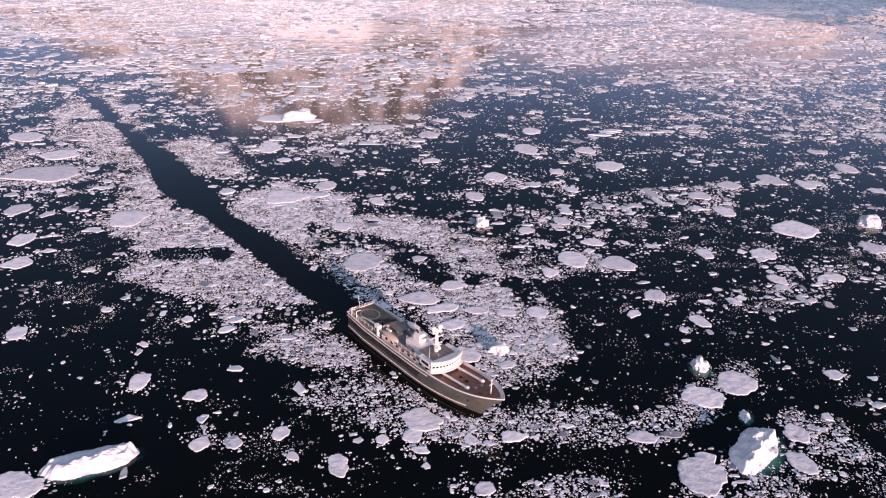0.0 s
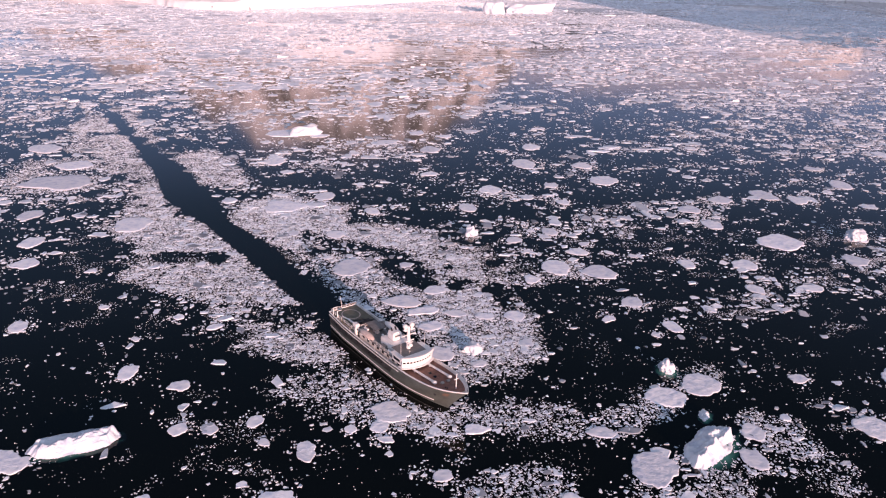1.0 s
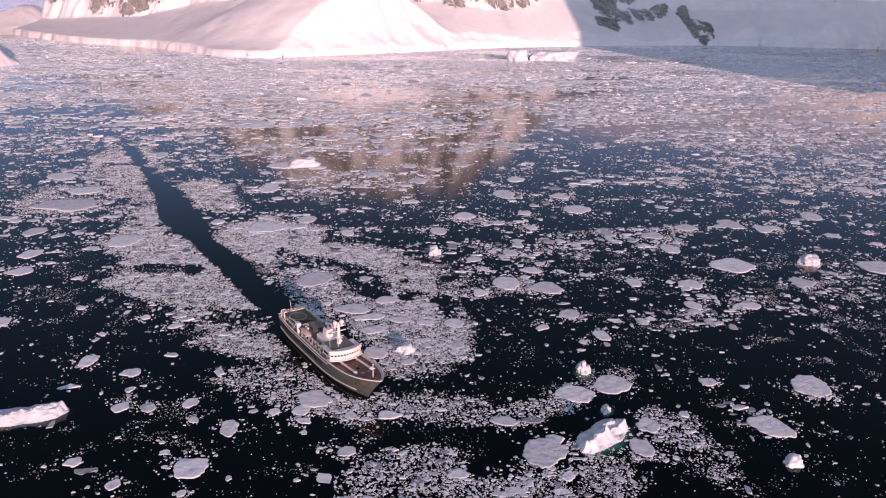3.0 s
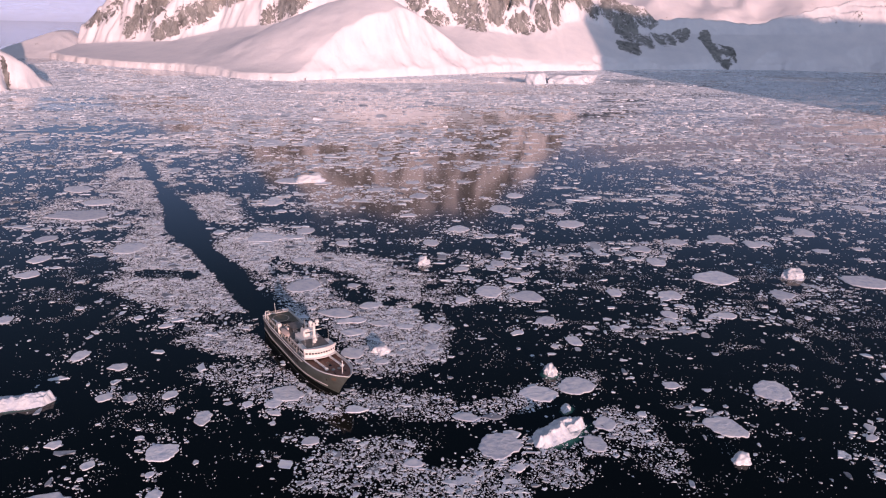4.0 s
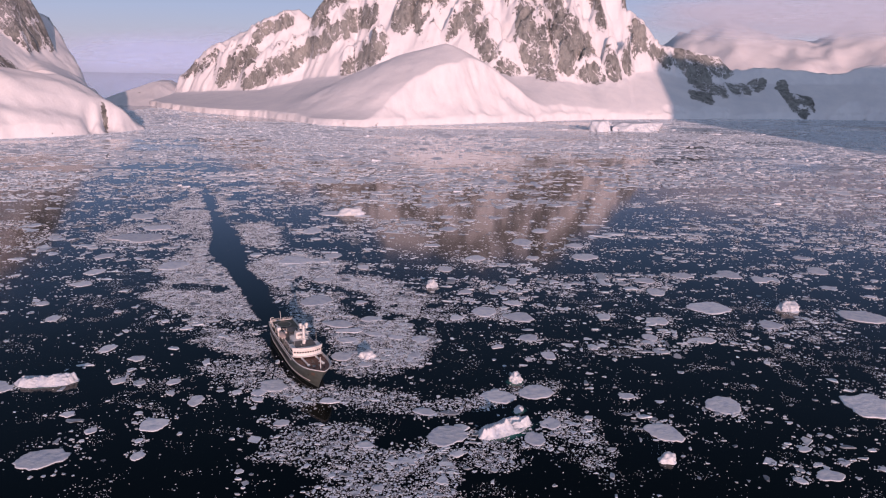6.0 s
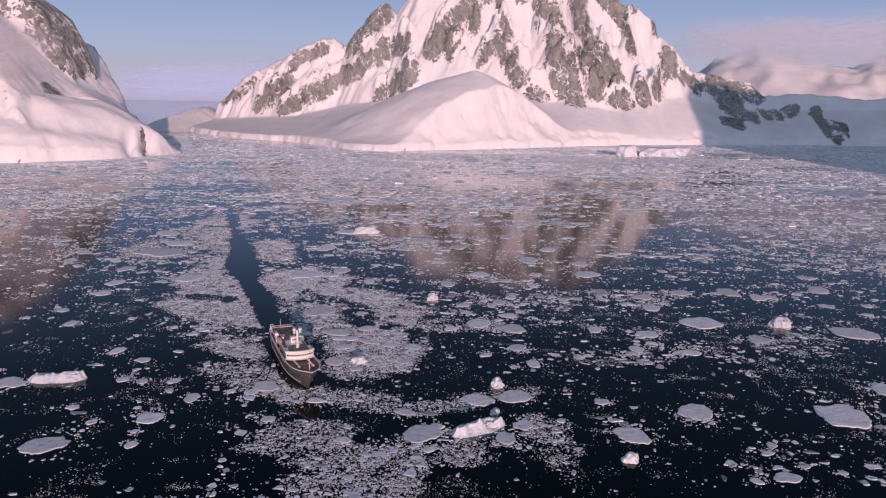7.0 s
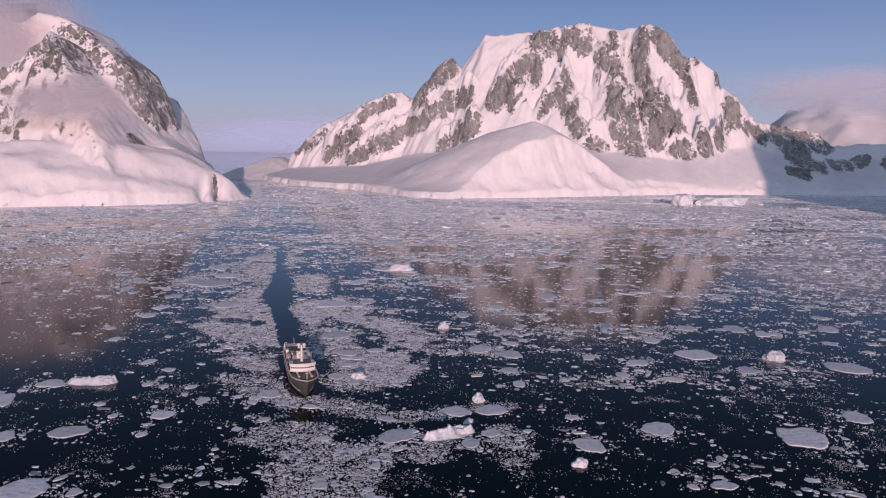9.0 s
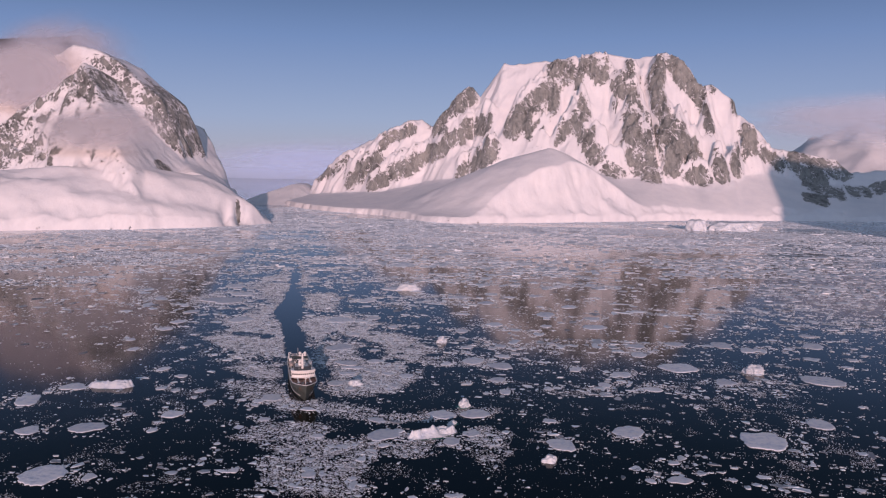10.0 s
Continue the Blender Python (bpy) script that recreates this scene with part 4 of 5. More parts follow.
def crested_berg(x, y, a, b, h, turn, seed, label, foot=0.0, knobs=0.5):
    """A tilted slab of old ice: a steep bright side, a crest, hollows behind it and a ragged waterline."""
    u, v = np.meshgrid(np.linspace(-1.15, 1.15, 93), np.linspace(-1.2, 1.2, 61))
    wu = u + 0.34 * (fbm(u * 2 + seed, v * 2, 4, 501) - 0.5)
    wv = v + 0.62 * (fbm(u * 1.6 + seed, v * 1.2, 4, 502) - 0.5)
    rim = 1 - (np.abs(wu) ** 2.1 + np.abs(wv) ** 2.0) ** 0.5
    side = smooth(-1.1, -0.1, wv)
    back = 1 - 0.8 * smooth(-0.3, 0.95, wv)
    lump = fbm(u * 2.6 + seed, v * 1.7, 4, 503) - 0.5
    z = h * side * back * (0.72 + 1.5 * knobs * lump - 0.7 * knobs * np.abs(fbm(u * 4.2, v * 3 + seed, 3, 504) - 0.5)) * smooth(0.0, 0.2, rim)
    z = z + 0.14 * (fbm(u * 14, v * 9 + seed, 3, 505) - 0.5) * smooth(0.05, 0.2, rim) + np.where(rim > 0.0, 0.12, -0.3)
    ny, nx = u.shape
    i = (np.arange(ny - 1)[:, None] * nx + np.arange(nx - 1)[None, :]).ravel()
    faces = np.stack([i, i + 1, i + nx + 1, i + nx], 1)
    faces = faces[(z.ravel()[faces] > 0).any(1)]
    ob = link_mesh("iceberg", np.stack([(u * a).ravel(), (v * b).ravel(), z.ravel()], 1), faces, BERG, shade=True)
    ob.matrix_world = pose(x, y, 0, rz=turn)
    if foot:
        sunk_foot(ob, a, b, foot, seed)
    TAKEN.append((x, y, max(a, b)))
    return tagged(ob, label, "iceberg", "icebergs")


WHITE_BERG = "lumpy white iceberg with blue shaded hollows"
crested_berg(17, -71, 9.2, 4.4, 3.3, 42, 3.1, WHITE_BERG, 1.1, 1.15)
iceberg(20.5, -60, 2.4, 1.3, 1.2, 60, 33.3, "low blue lumps of old ice in dark water", 0.0, 0.0, 1.4, 0.6)
iceberg(20, -40, 2.3, 2.6, 3.0, 0, 5.7, "small upright white iceberg with a blue back", 0.0, 0.0, 1.5, 0.4)
crested_berg(-116.0, -57.0, 8.6, 3.8, 3.0, 16, 9.2, "long white iceberg with a bright sunlit side and grey-blue crest", 1.15, 0.8)
iceberg(-27, -27, 3.0, 2.6, 2.6, 10, 12.4, "small blocky iceberg beside packed brash", 0.8, 0.0, 0.0, 0.4)
iceberg(128, 41, 5.0, 3.8, 4.0, 15, 16.1, "jagged white iceberg standing among flat floes", jag=0.45)
iceberg(-14, 53, 2.6, 2.4, 3.0, 0, 18.8, "small pointed iceberg beside packed brash", jag=0.5)
iceberg(56, -83, 2.4, 1.9, 1.7, 20, 22.3, "small rounded iceberg with bluish sides")
iceberg(-78, 199, 9.5, 5.0, 4.4, 4, 41.3, "low domed iceberg on a flat ice foot", 0.0, 0.28)
floe(-86, 199, 13.0, 8.0, 5)
floe(-69, 194, 6.0, 4.0, 15)
iceberg(205, 862, 38.0, 26.0, 19.0, 20, 27.5, "wide flat-topped iceberg before the far shore", 0.6, 0.12, 0.0, 0.25)
iceberg(150, 838, 13.0, 14.0, 21.0, 25, 30.9, "narrow blue-shaded iceberg beside a wider one", 0.7)



# ---- the ship ----
OLIVE = plain("olive_grey_hull_paint", (0.105, 0.122, 0.11), 0.35, spread=0.25, scale=0.5)
DARK_HULL = plain("dark_hull_paint", (0.035, 0.036, 0.036), 0.4, spread=0.3, scale=0.6)
WHITE = plain("white_ship_paint", (0.8, 0.79, 0.77), 0.35, spread=0.08, scale=1.2)
TEAK = plain("red_brown_deck", (0.23, 0.105, 0.075), 0.6, spread=0.3, scale=1.0)
GREY_DECK = plain("grey_deck_paint", (0.17, 0.165, 0.16), 0.6, spread=0.25, scale=1.0)
GREEN_DECK = plain("green_brown_deck_paint", (0.13, 0.125, 0.09), 0.55, spread=0.25, scale=0.7)
RUST_RED = plain("faded_red_mark", (0.2, 0.135, 0.1), 0.5)
BLACK = plain("black_rubber", (0.02, 0.02, 0.022), 0.6)
GLASS = plain("dark_window_glass", (0.015, 0.018, 0.022), 0.08, spread=0.05)
STEEL = plain("grey_steel", (0.35, 0.35, 0.34), 0.4, 0.8)
PINK = plain("sun_bleached_canvas", (0.62, 0.5, 0.45), 0.8)

ship = new("expedition_ship")
tagged(ship, "small olive-grey expedition ship with white bridge and brown foredeck", "ship")


def part(name, bm, mat, parent, label=""):
    me = bpy.data.meshes.new(name)
    bmesh.ops.recalc_face_normals(bm, faces=bm.faces)
    bm.to_mesh(me)
    bm.free()
    me.materials.append(mat)
    ob = new(name, me)
    ob.parent = parent
    if label:
        tagged(ob, label)
    return ob


def block(x0, x1, y0, y1, z0, z1, edge=0.06, taper=0.0):
    """A box with bevelled edges; taper draws the top in."""
    bm = bmesh.new()
    bmesh.ops.create_cube(bm, size=1.0)
    for v in bm.verts:
        k = 1 - taper * (v.co.z > 0)
        v.co = Vector(((x0 + x1) / 2 + v.co.x * (x1 - x0) * k, (y0 + y1) / 2 + v.co.y * (y1 - y0) * k, z0 + (v.co.z + 0.5) * (z1 - z0)))
    if edge:
        bmesh.ops.bevel(bm, geom=bm.edges[:], offset=edge, segments=2, affect="EDGES")
    return bm


def pipe(a, b, r, sides=10, r2=None):
    a, b = Vector(a), Vector(b)
    bm = bmesh.new()
    bmesh.ops.create_cone(bm, cap_ends=True, segments=sides, radius1=r, radius2=r if r2 is None else r2, depth=(b - a).length)
    turn = (b - a).to_track_quat("Z", "Y").to_matrix().to_4x4()
    bmesh.ops.transform(bm, matrix=Matrix.Translation((a + b) / 2) @ turn, verts=bm.verts)
    return bm


def join(*parts):
    out = bmesh.new()
    for bm in parts:
        me = bpy.data.meshes.new("join")
        bm.to_mesh(me)
        bm.free()
        out.from_mesh(me)
        bpy.data.meshes.remove(me)
    return out


def ball(x, y, z, r, squash=1.0):
    bm = bmesh.new()
    bmesh.ops.create_uvsphere(bm, u_segments=16, v_segments=10, radius=r)
    bmesh.ops.transform(bm, matrix=Matrix.Translation((x, y, z)) @ Matrix.Diagonal((1, 1, squash, 1)), verts=bm.verts)
    for f in bm.faces:
        f.smooth = True
    return bm


def sheer(s):
    """Height of the gunwale along the hull, s from the stern (0) to the stem (1)."""
    return float(np.interp(s, [0, 0.35, 0.55, 0.68, 0.82, 1.0], [5.5, 5.35, 5.5, 6.0, 7.0, 8.5]))


def hull_point(s, level, side, inset=0.0):
    """A point of the hull: level 0 at the water, 1 at the gunwale."""
    x = -22.3 + s * (44.3 + 6.2 * max(level, 0) ** 1.15)
    fine = 2.3 + 1.9 * max(level, 0)
    start = 0.5 + 0.1 * max(level, 0)
    half = 5.1 * (0.9 + 0.1 * max(level, 0))
    half *= min(1.0, 0.86 + s * 0.9)
    if s > start:
        half *= max(0.0, 1 - ((s - start) / (1 - start)) ** fine)
    return Vector((x - (inset if s > 0.97 else 0), side * max(half - inset, 0.02), level * sheer(s)))


STATIONS = [k / 48 for k in range(49)]


def hull_skin(low, high, rows, inset=0.0, s0=0.0, s1=1.0, out=0.0):
    bm = bmesh.new()
    for side in (-1, 1):
        grid = []
        for s in STATIONS:
            if s0 <= s <= s1:
                grid.append([bm.verts.new(hull_point(s, low + (high - low) * j / rows, side, inset - out)) for j in range(rows + 1)])
        for a, b in zip(grid, grid[1:]):
            for j in range(rows):
                f = bm.faces.new((a[j], b[j], b[j + 1], a[j + 1]))
                f.smooth = True
    return bm


def transom(low, high, inset=0.0):
    bm = bmesh.new()
    rows = [[bm.verts.new(hull_point(0, low + (high - low) * j / 4, side, inset)) for side in (-1, 1)] for j in range(5)]
    for a, b in zip(rows, rows[1:]):
        bm.faces.new((a[0], a[1], b[1], b[0]))
    return bm


def deck_sheet(s0, s1, drop, inset=0.25, camber=0.08):
    bm = bmesh.new()
    rows = []
    for s in STATIONS:
        if s0 - 1e-6 <= s <= s1 + 1e-6:
            top = sheer(s)
            level = (top - drop) / top
            p, q = hull_point(s, level, -1, inset), hull_point(s, level, 1, inset)
            mid = (p + q) / 2 + Vector((0, 0, camber))
            rows.append([bm.verts.new(v) for v in (p, mid, q)])
    for a, b in zip(rows, rows[1:]):
        for j in range(2):
            bm.faces.new((a[j], b[j], b[j + 1], a[j + 1]))
    return bm


def rail_along(level, side, r, s0=0.0, s1=1.0, out=0.0, lift=0.0):
    """A square bar that follows the hull."""
    bm = bmesh.new()
    rings = []
    for s in STATIONS:
        if s0 <= s <= s1:
            p = hull_point(s, level, side, -out) + Vector((0, 0, lift))
            rings.append([bm.verts.new(p + Vector((0, dy * r, dz * r))) for dy, dz in ((-1, -1), (1, -1), (1, 1), (-1, 1))])
    for a, b in zip(rings, rings[1:]):
        for j in range(4):
            bm.faces.new((a[j], b[j], b[(j + 1) % 4], a[(j + 1) % 4]))
    bm.faces.new(rings[0])
    bm.faces.new(rings[-1])
    return bm


hull = part("hull", join(hull_skin(-0.25, 1.0, 10), transom(-0.25, 1.0)), OLIVE, ship, "olive-grey steel hull with worn paint")
part("bulwark", join(hull_skin(0.72, 1.0, 2, 0.18), transom(0.72, 1.0, 0.18)), WHITE, hull)
part("dark_band", hull_skin(0.38, 0.8, 3, out=0.03, s0=0.0, s1=0.62), DARK_HULL, hull, "dark band along the side")
for side in (-1, 1):
    part("gunwale", rail_along(1.0, side, 0.13), WHITE, hull, "white gunwale cap")
    part("rub_rail", rail_along(0.82, side, 0.1, 0.0, 0.66, 0.06), WHITE, hull, "white rubbing rail")
    part("water_rail", rail_along(0.16, side, 0.1, 0.0, 0.92, 0.06), WHITE, hull, "pale line above the water")
    mark = hull_point(0.93, 0.62, side, -0.05)
    ahead = hull_point(0.955, 0.62, side, -0.05)
    up = hull_point(0.93, 0.8, side, -0.05)
    bm = bmesh.new()
    corners = [mark, ahead, ahead + (up - mark), up]
    thick = Vector((0, side * 0.05, 0))
    lo, hi = [bm.verts.new(p) for p in corners], [bm.verts.new(p + thick) for p in corners]
    bm.faces.new(lo), bm.faces.new(hi)
    for j in range(4):
        bm.faces.new((lo[j], lo[(j + 1) % 4], hi[(j + 1) % 4], hi[j]))
    part("bow_mark", bm, RUST_RED, hull, "faded red mark on the bow")
    bm = pipe(hull_point(0.9, 0.55, side, 0.1), hull_point(0.9, 0.55, side, -0.12), 0.35, 12)
    part("anchor_pocket", bm, DARK_HULL, hull)
part("transom_cap", block(-22.4, -22.15, -4.3, 4.3, 5.4, 5.62, 0.04), WHITE, hull)

part("foredeck", deck_sheet(0.62, 0.98, 0.62), TEAK, ship, "red-brown planked foredeck")
part("main_deck", deck_sheet(0.0, 0.64, 1.8), GREY_DECK, ship)
# deck planking: thin caulk lines
for k in range(-9, 10):
    y0 = k * 0.42
    reach = 22.5 - abs(k) * 0.75
    if reach > 12:
        part("plank_seam", join(pipe((11.0, y0, 5.06), (min(reach, 17.0), y0, 5.98), 0.018, 5)), BLACK, ship)

# deckhouse and bridge
house = part("deckhouse", block(-9.0, 9.6, -3.6, 3.6, 3.6, 6.5, 0.12), WHITE, ship, "long white deckhouse")
part("boat_deck", block(-9.6, 10.2, -4.2, 4.2, 6.42, 6.62, 0.05), GREY_DECK, house, "grey boat deck over the house")
for side in (-1, 1):
    for k in range(8):
        xx = -7.5 + k * 2.1
        part("window", block(xx, xx + 0.9, side * 3.6 - 0.03, side * 3.6 + 0.03, 5.0, 5.75, 0.02), GLASS, house)
    part("door", block(8.2, 8.95, side * 3.6 - 0.04, side * 3.6 + 0.04, 3.9, 5.8, 0.02), STEEL, house)


def curved_wall(radius, x_front, half, z0, z1, thick, lean=0.0):
    """The bridge's bowed front: an arc across the ship, full height, leaning forward at the top."""
    bm = bmesh.new()
    rows = []
    for k in range(25):
        yy = -half + 2 * half * k / 24
        back = radius - math.sqrt(radius * radius - yy * yy)
        rows.append([bm.verts.new((x_front - back + lean * top - inner * thick, yy, z)) for inner, z, top in ((0, z0, 0), (0, z1, 1), (1, z1, 1), (1, z0, 0))])
    for a, b in zip(rows, rows[1:]):
        for j in range(4):
            bm.faces.new((a[j], b[j], b[(j + 1) % 4], a[(j + 1) % 4]))
    bm.faces.new(rows[0]), bm.faces.new(rows[-1])
    return bm


bridge = part("bridge", join(curved_wall(9, 11.6, 4.6, 6.3, 7.3, 0.25), curved_wall(9, 11.75, 4.6, 7.92, 8.5, 0.25),
                             block(6.4, 9.9, -4.55, 4.55, 6.6, 8.3, 0.08)), WHITE, ship, "white bridge with a bowed window front")
part("window_band", curved_wall(9, 11.5, 4.5, 7.15, 8.1, 0.1, 0.1), GLASS, bridge, "dark bridge windows")
for k in range(12):
    yy = -4.5 + 9.0 * k / 11
    back = 9 - math.sqrt(81 - yy * yy)
    part("mullion", block(11.5 - back, 11.68 - back, yy - 0.13, yy + 0.13, 7.15, 8.1, 0.03), WHITE, bridge)
part("roof", join(curved_wall(9, 12.1, 4.9, 8.45, 8.65, 3.2), block(6.0, 10.0, -4.8, 4.8, 8.46, 8.64, 0.05)), WHITE, bridge, "white bridge roof")
part("parapet", curved_wall(9, 12.0, 4.85, 8.62, 9.2, 0.14), WHITE, bridge, "raised white front of the bridge roof")
part("parapet_cap", curved_wall(9, 12.12, 4.95, 9.17, 9.3, 0.4), WHITE, bridge)
part("wing_shelf", curved_wall(9, 12.35, 5.0, 6.2, 6.36, 1.6), WHITE, bridge)
for side in (-1, 1):
    part("bridge_side_window", block(7.0, 9.4, side * 4.57 - 0.03, side * 4.57 + 0.03, 7.2, 8.05, 0.02), GLASS, bridge)

# top deck gear
part("roof_deck", block(4.5, 9.6, -3.4, 3.4, 8.62, 8.72, 0.03), GREY_DECK, ship)
part("upper_house", block(-1.0, 5.6, -2.6, 2.6, 6.55, 8.6, 0.12), WHITE, ship, "white upper deckhouse")
funnel = part("funnel", block(0.0, 2.8, -1.4, 1.4, 8.55, 10.9, 0.25, 0.12), WHITE, ship, "white block funnel")
for yy in (-0.6, 0.6):
    part("exhaust", pipe((1.2, yy, 10.8), (0.7, yy, 11.6), 0.22, 12), BLACK, funnel)
part("grille", block(2.62, 2.72, -0.9, 0.9, 9.0, 10.2, 0.02), STEEL, funnel)
mast = part("mast", join(pipe((6.9, 0, 8.6), (6.9, 0, 15.2), 0.55, 14, 0.32), block(6.3, 7.7, -0.9, 0.9, 10.6, 10.75, 0.03),
                         block(6.5, 7.4, -1.5, 1.5, 14.2, 14.36, 0.03)), WHITE, ship, "white radar mast")
part("crossbar", block(6.75, 7.05, -2.2, 2.2, 12.6, 12.78, 0.03), WHITE, mast)
for yy in (-1.0, 1.0):
    part("satellite_dome", join(ball(6.9, yy, 15.4, 0.64), pipe((6.9, yy, 14.3), (6.9, yy, 15.1), 0.3)), WHITE, mast, "round white satellite dome")
part("radar_bar", block(7.3, 7.55, -1.3, 1.3, 11.2, 11.36, 0.04), WHITE, mast)
part("radar_dome", ball(7.7, 0, 10.0, 0.55), WHITE, mast)
part("search_light", join(pipe((9.4, -1.6, 8.7), (9.4, -1.6, 9.5), 0.08), ball(9.4, -1.6, 9.65, 0.28)), STEEL, ship)
for xx, yy, zz in ((8.6, 3.6, 13.0), (8.6, -3.6, 12.2), (-1.5, 0.8, 12.4)):
    part("whip_aerial", pipe((xx, yy, 8.4), (xx, yy, zz), 0.035, 6), WHITE, ship)


def guard_rail(points, z, tall, parent):
    """Posts and three bars along a polyline."""
    for (ax, ay), (bx, by) in zip(points, points[1:]):
        run = math.hypot(bx - ax, by - ay)
        for k in (0.4, 0.7, 1.0):
            part("rail_bar", pipe((ax, ay, z + tall * k), (bx, by, z + tall * k), 0.035, 6), WHITE, parent)
        for k in range(int(run / 1.6) + 1):
            f = k * 1.6 / run
            px, py = ax + (bx - ax) * f, ay + (by - ay) * f
            part("rail_post", pipe((px, py, z), (px, py, z + tall), 0.04, 6), WHITE, parent)


guard_rail([(5.8, -4.1), (-9.4, -4.1), (-9.4, 4.1), (5.8, 4.1)], 6.6, 1.0, house)

# foredeck gear
for side in (-1, 1):
    boom = part("deck_boom", join(pipe((11.8, side * 2.3, 5.95), (19.6, side * 2.3, 6.95), 0.3, 8),
                                  pipe((12.4, side * 2.3, 4.9), (12.4, side * 2.3, 6.0), 0.22),
                                  pipe((19.0, side * 2.3, 5.6), (19.0, side * 2.3, 6.8), 0.3)), WHITE, ship, "long white boom laid along the foredeck")
    part("boom_head", ball(19.6, side * 2.3, 6.95, 0.55, 0.8), WHITE, boom)
for xx, yy in ((13.2, 0.1), (15.2, 0.1), (17.3, -0.2)):
    hatch = part("hatch", block(xx - 0.6, xx + 0.6, yy - 0.55, yy + 0.55, 5.0 + (xx - 13) * 0.2, 5.55 + (xx - 13) * 0.2, 0.06), TEAK, ship, "low dark hatch")
    part("hatch_glass", block(xx - 0.42, xx + 0.42, yy - 0.38, yy + 0.38, 5.54 + (xx - 13) * 0.2, 5.58 + (xx - 13) * 0.2, 0.01), GLASS, hatch)
for side in (-1, 1):
    part("windlass", join(pipe((20.6, side * 0.9 - 0.4, 6.9), (20.6, side * 0.9 + 0.4, 6.9), 0.38, 12), block(20.2, 21.0, side * 0.9 - 0.5, side * 0.9 + 0.5, 6.3, 6.65)), STEEL, ship)
    part("bollard", join(pipe((22.6, side * 1.6, 6.7), (22.6, side * 1.6, 7.3), 0.16), pipe((23.1, side * 1.5, 6.8), (23.1, side * 1.5, 7.35), 0.16)), BLACK, ship)
foremast = part("foremast", pipe((24.3, 0, 7.0), (24.3, 0, 11.2), 0.14, 10, 0.09), WHITE, ship, "white foremast with a crossbar")
part("crossbar", block(24.2, 24.4, -0.7, 0.7, 10.0, 10.14, 0.03), WHITE, foremast)
part("lantern", ball(24.3, 0, 11.3, 0.2), WHITE, foremast)

# after deck: boats, crane, helicopter deck
for xx, yy, turn in ((-5.0, -3.9, 0), (-5.0, 3.9, 0)):
    hull_bm = bmesh.new()
    bmesh.ops.create_uvsphere(hull_bm, u_segments=18, v_segments=10, radius=1.0)
    bmesh.ops.transform(hull_bm, matrix=Matrix.Translation((xx, yy, 7.3)) @ Matrix.Diagonal((2.9, 0.95, 0.75, 1)), verts=hull_bm.verts)
    tender = part("tender", hull_bm, PINK if yy < 0 else WHITE, ship, "covered ship's boat on chocks")
    for dx in (-1.4, 1.4):
        part("chock", block(xx + dx - 0.1, xx + dx + 0.1, yy - 0.7, yy + 0.7, 6.6, 6.95, 0.02), WHITE, tender)
part("after_house", block(-20.5, -10.5, -3.4, 3.4, 3.5, 5.3, 0.1), WHITE, ship)
helideck = part("helideck", block(-21.9, -10.0, -4.2, 4.2, 5.28, 5.5, 0.05), GREEN_DECK, ship, "green-brown after deck with a faint circle")
ring = bmesh.new()
outer = [ring.verts.new((-18.2 + 2.6 * math.cos(k * math.pi / 18), 2.6 * math.sin(k * math.pi / 18), 5.52)) for k in range(36)]
inner = [ring.verts.new((-18.2 + 2.35 * math.cos(k * math.pi / 18), 2.35 * math.sin(k * math.pi / 18), 5.52)) for k in range(36)]
for k in range(36):
    ring.faces.new((outer[k], outer[(k + 1) % 36], inner[(k + 1) % 36], inner[k]))
part("deck_circle", ring, PINK, helideck, "faint painted circle")
guard_rail([(-10.2, -4.25), (-21.8, -4.0), (-21.8, 4.0), (-10.2, 4.25)], 5.5, 1.1, helideck)
# solid black slab on the deck stands for the dark inside an opening
part("dark_well_slab", block(-14.0, -9.4, -2.4, 2.8, 5.45, 5.62, 0.02), BLACK, ship, "black slab standing for the dark inside an open hatch")
crane = part("deck_crane", join(pipe((-9.8, -4.0, 3.7), (-9.8, -4.0, 7.4), 0.4, 12), block(-10.6, -9.0, -4.6, -3.4, 7.2, 8.3, 0.12)), WHITE, ship, "white knuckle crane")
part("jib", join(pipe((-9.8, -4.0, 7.8), (-14.2, -3.4, 7.0), 0.25, 8), pipe((-14.2, -3.4, 7.0), (-17.6, -3.2, 6.1), 0.18, 8)), WHITE, crane)
for xx in (-20.5, -18.5):
    part("davit", join(pipe((xx, -4.2, 5.4), (xx, -4.2, 7.6), 0.12), pipe((xx, -4.2, 7.6), (xx + 0.6, -3.2, 8.0), 0.1)), WHITE, ship)
part("flagstaff", pipe((-22.6, 0, 5.4), (-23.4, 0, 8.8), 0.06, 8), WHITE, ship)
# clutter on the boat deck
for xx, yy in ((-7.8, -2.2), (-7.8, 2.2), (-6.2, 2.2), (4.0, -3.3)):
    raft = part("life_raft", pipe((xx - 0.7, yy, 7.05), (xx + 0.7, yy, 7.05), 0.36, 12), WHITE, ship, "white life-raft canister in a cradle")
    part("cradle", join(block(xx - 0.5, xx - 0.35, yy - 0.4, yy + 0.4, 6.6, 6.9, 0.02), block(xx + 0.35, xx + 0.5, yy - 0.4, yy + 0.4, 6.6, 6.9, 0.02)), STEEL, raft)
for xx, yy, zz in ((-2.6, -0.8, 7.6), (-2.6, 0.9, 7.4), (-8.6, 0.0, 7.5), (3.2, 3.1, 7.5)):
    part("ventilator", join(pipe((xx, yy, 6.6), (xx, yy, zz), 0.2, 10), ball(xx + 0.12, yy, zz, 0.32)), WHITE, ship, "white cowl ventilator")
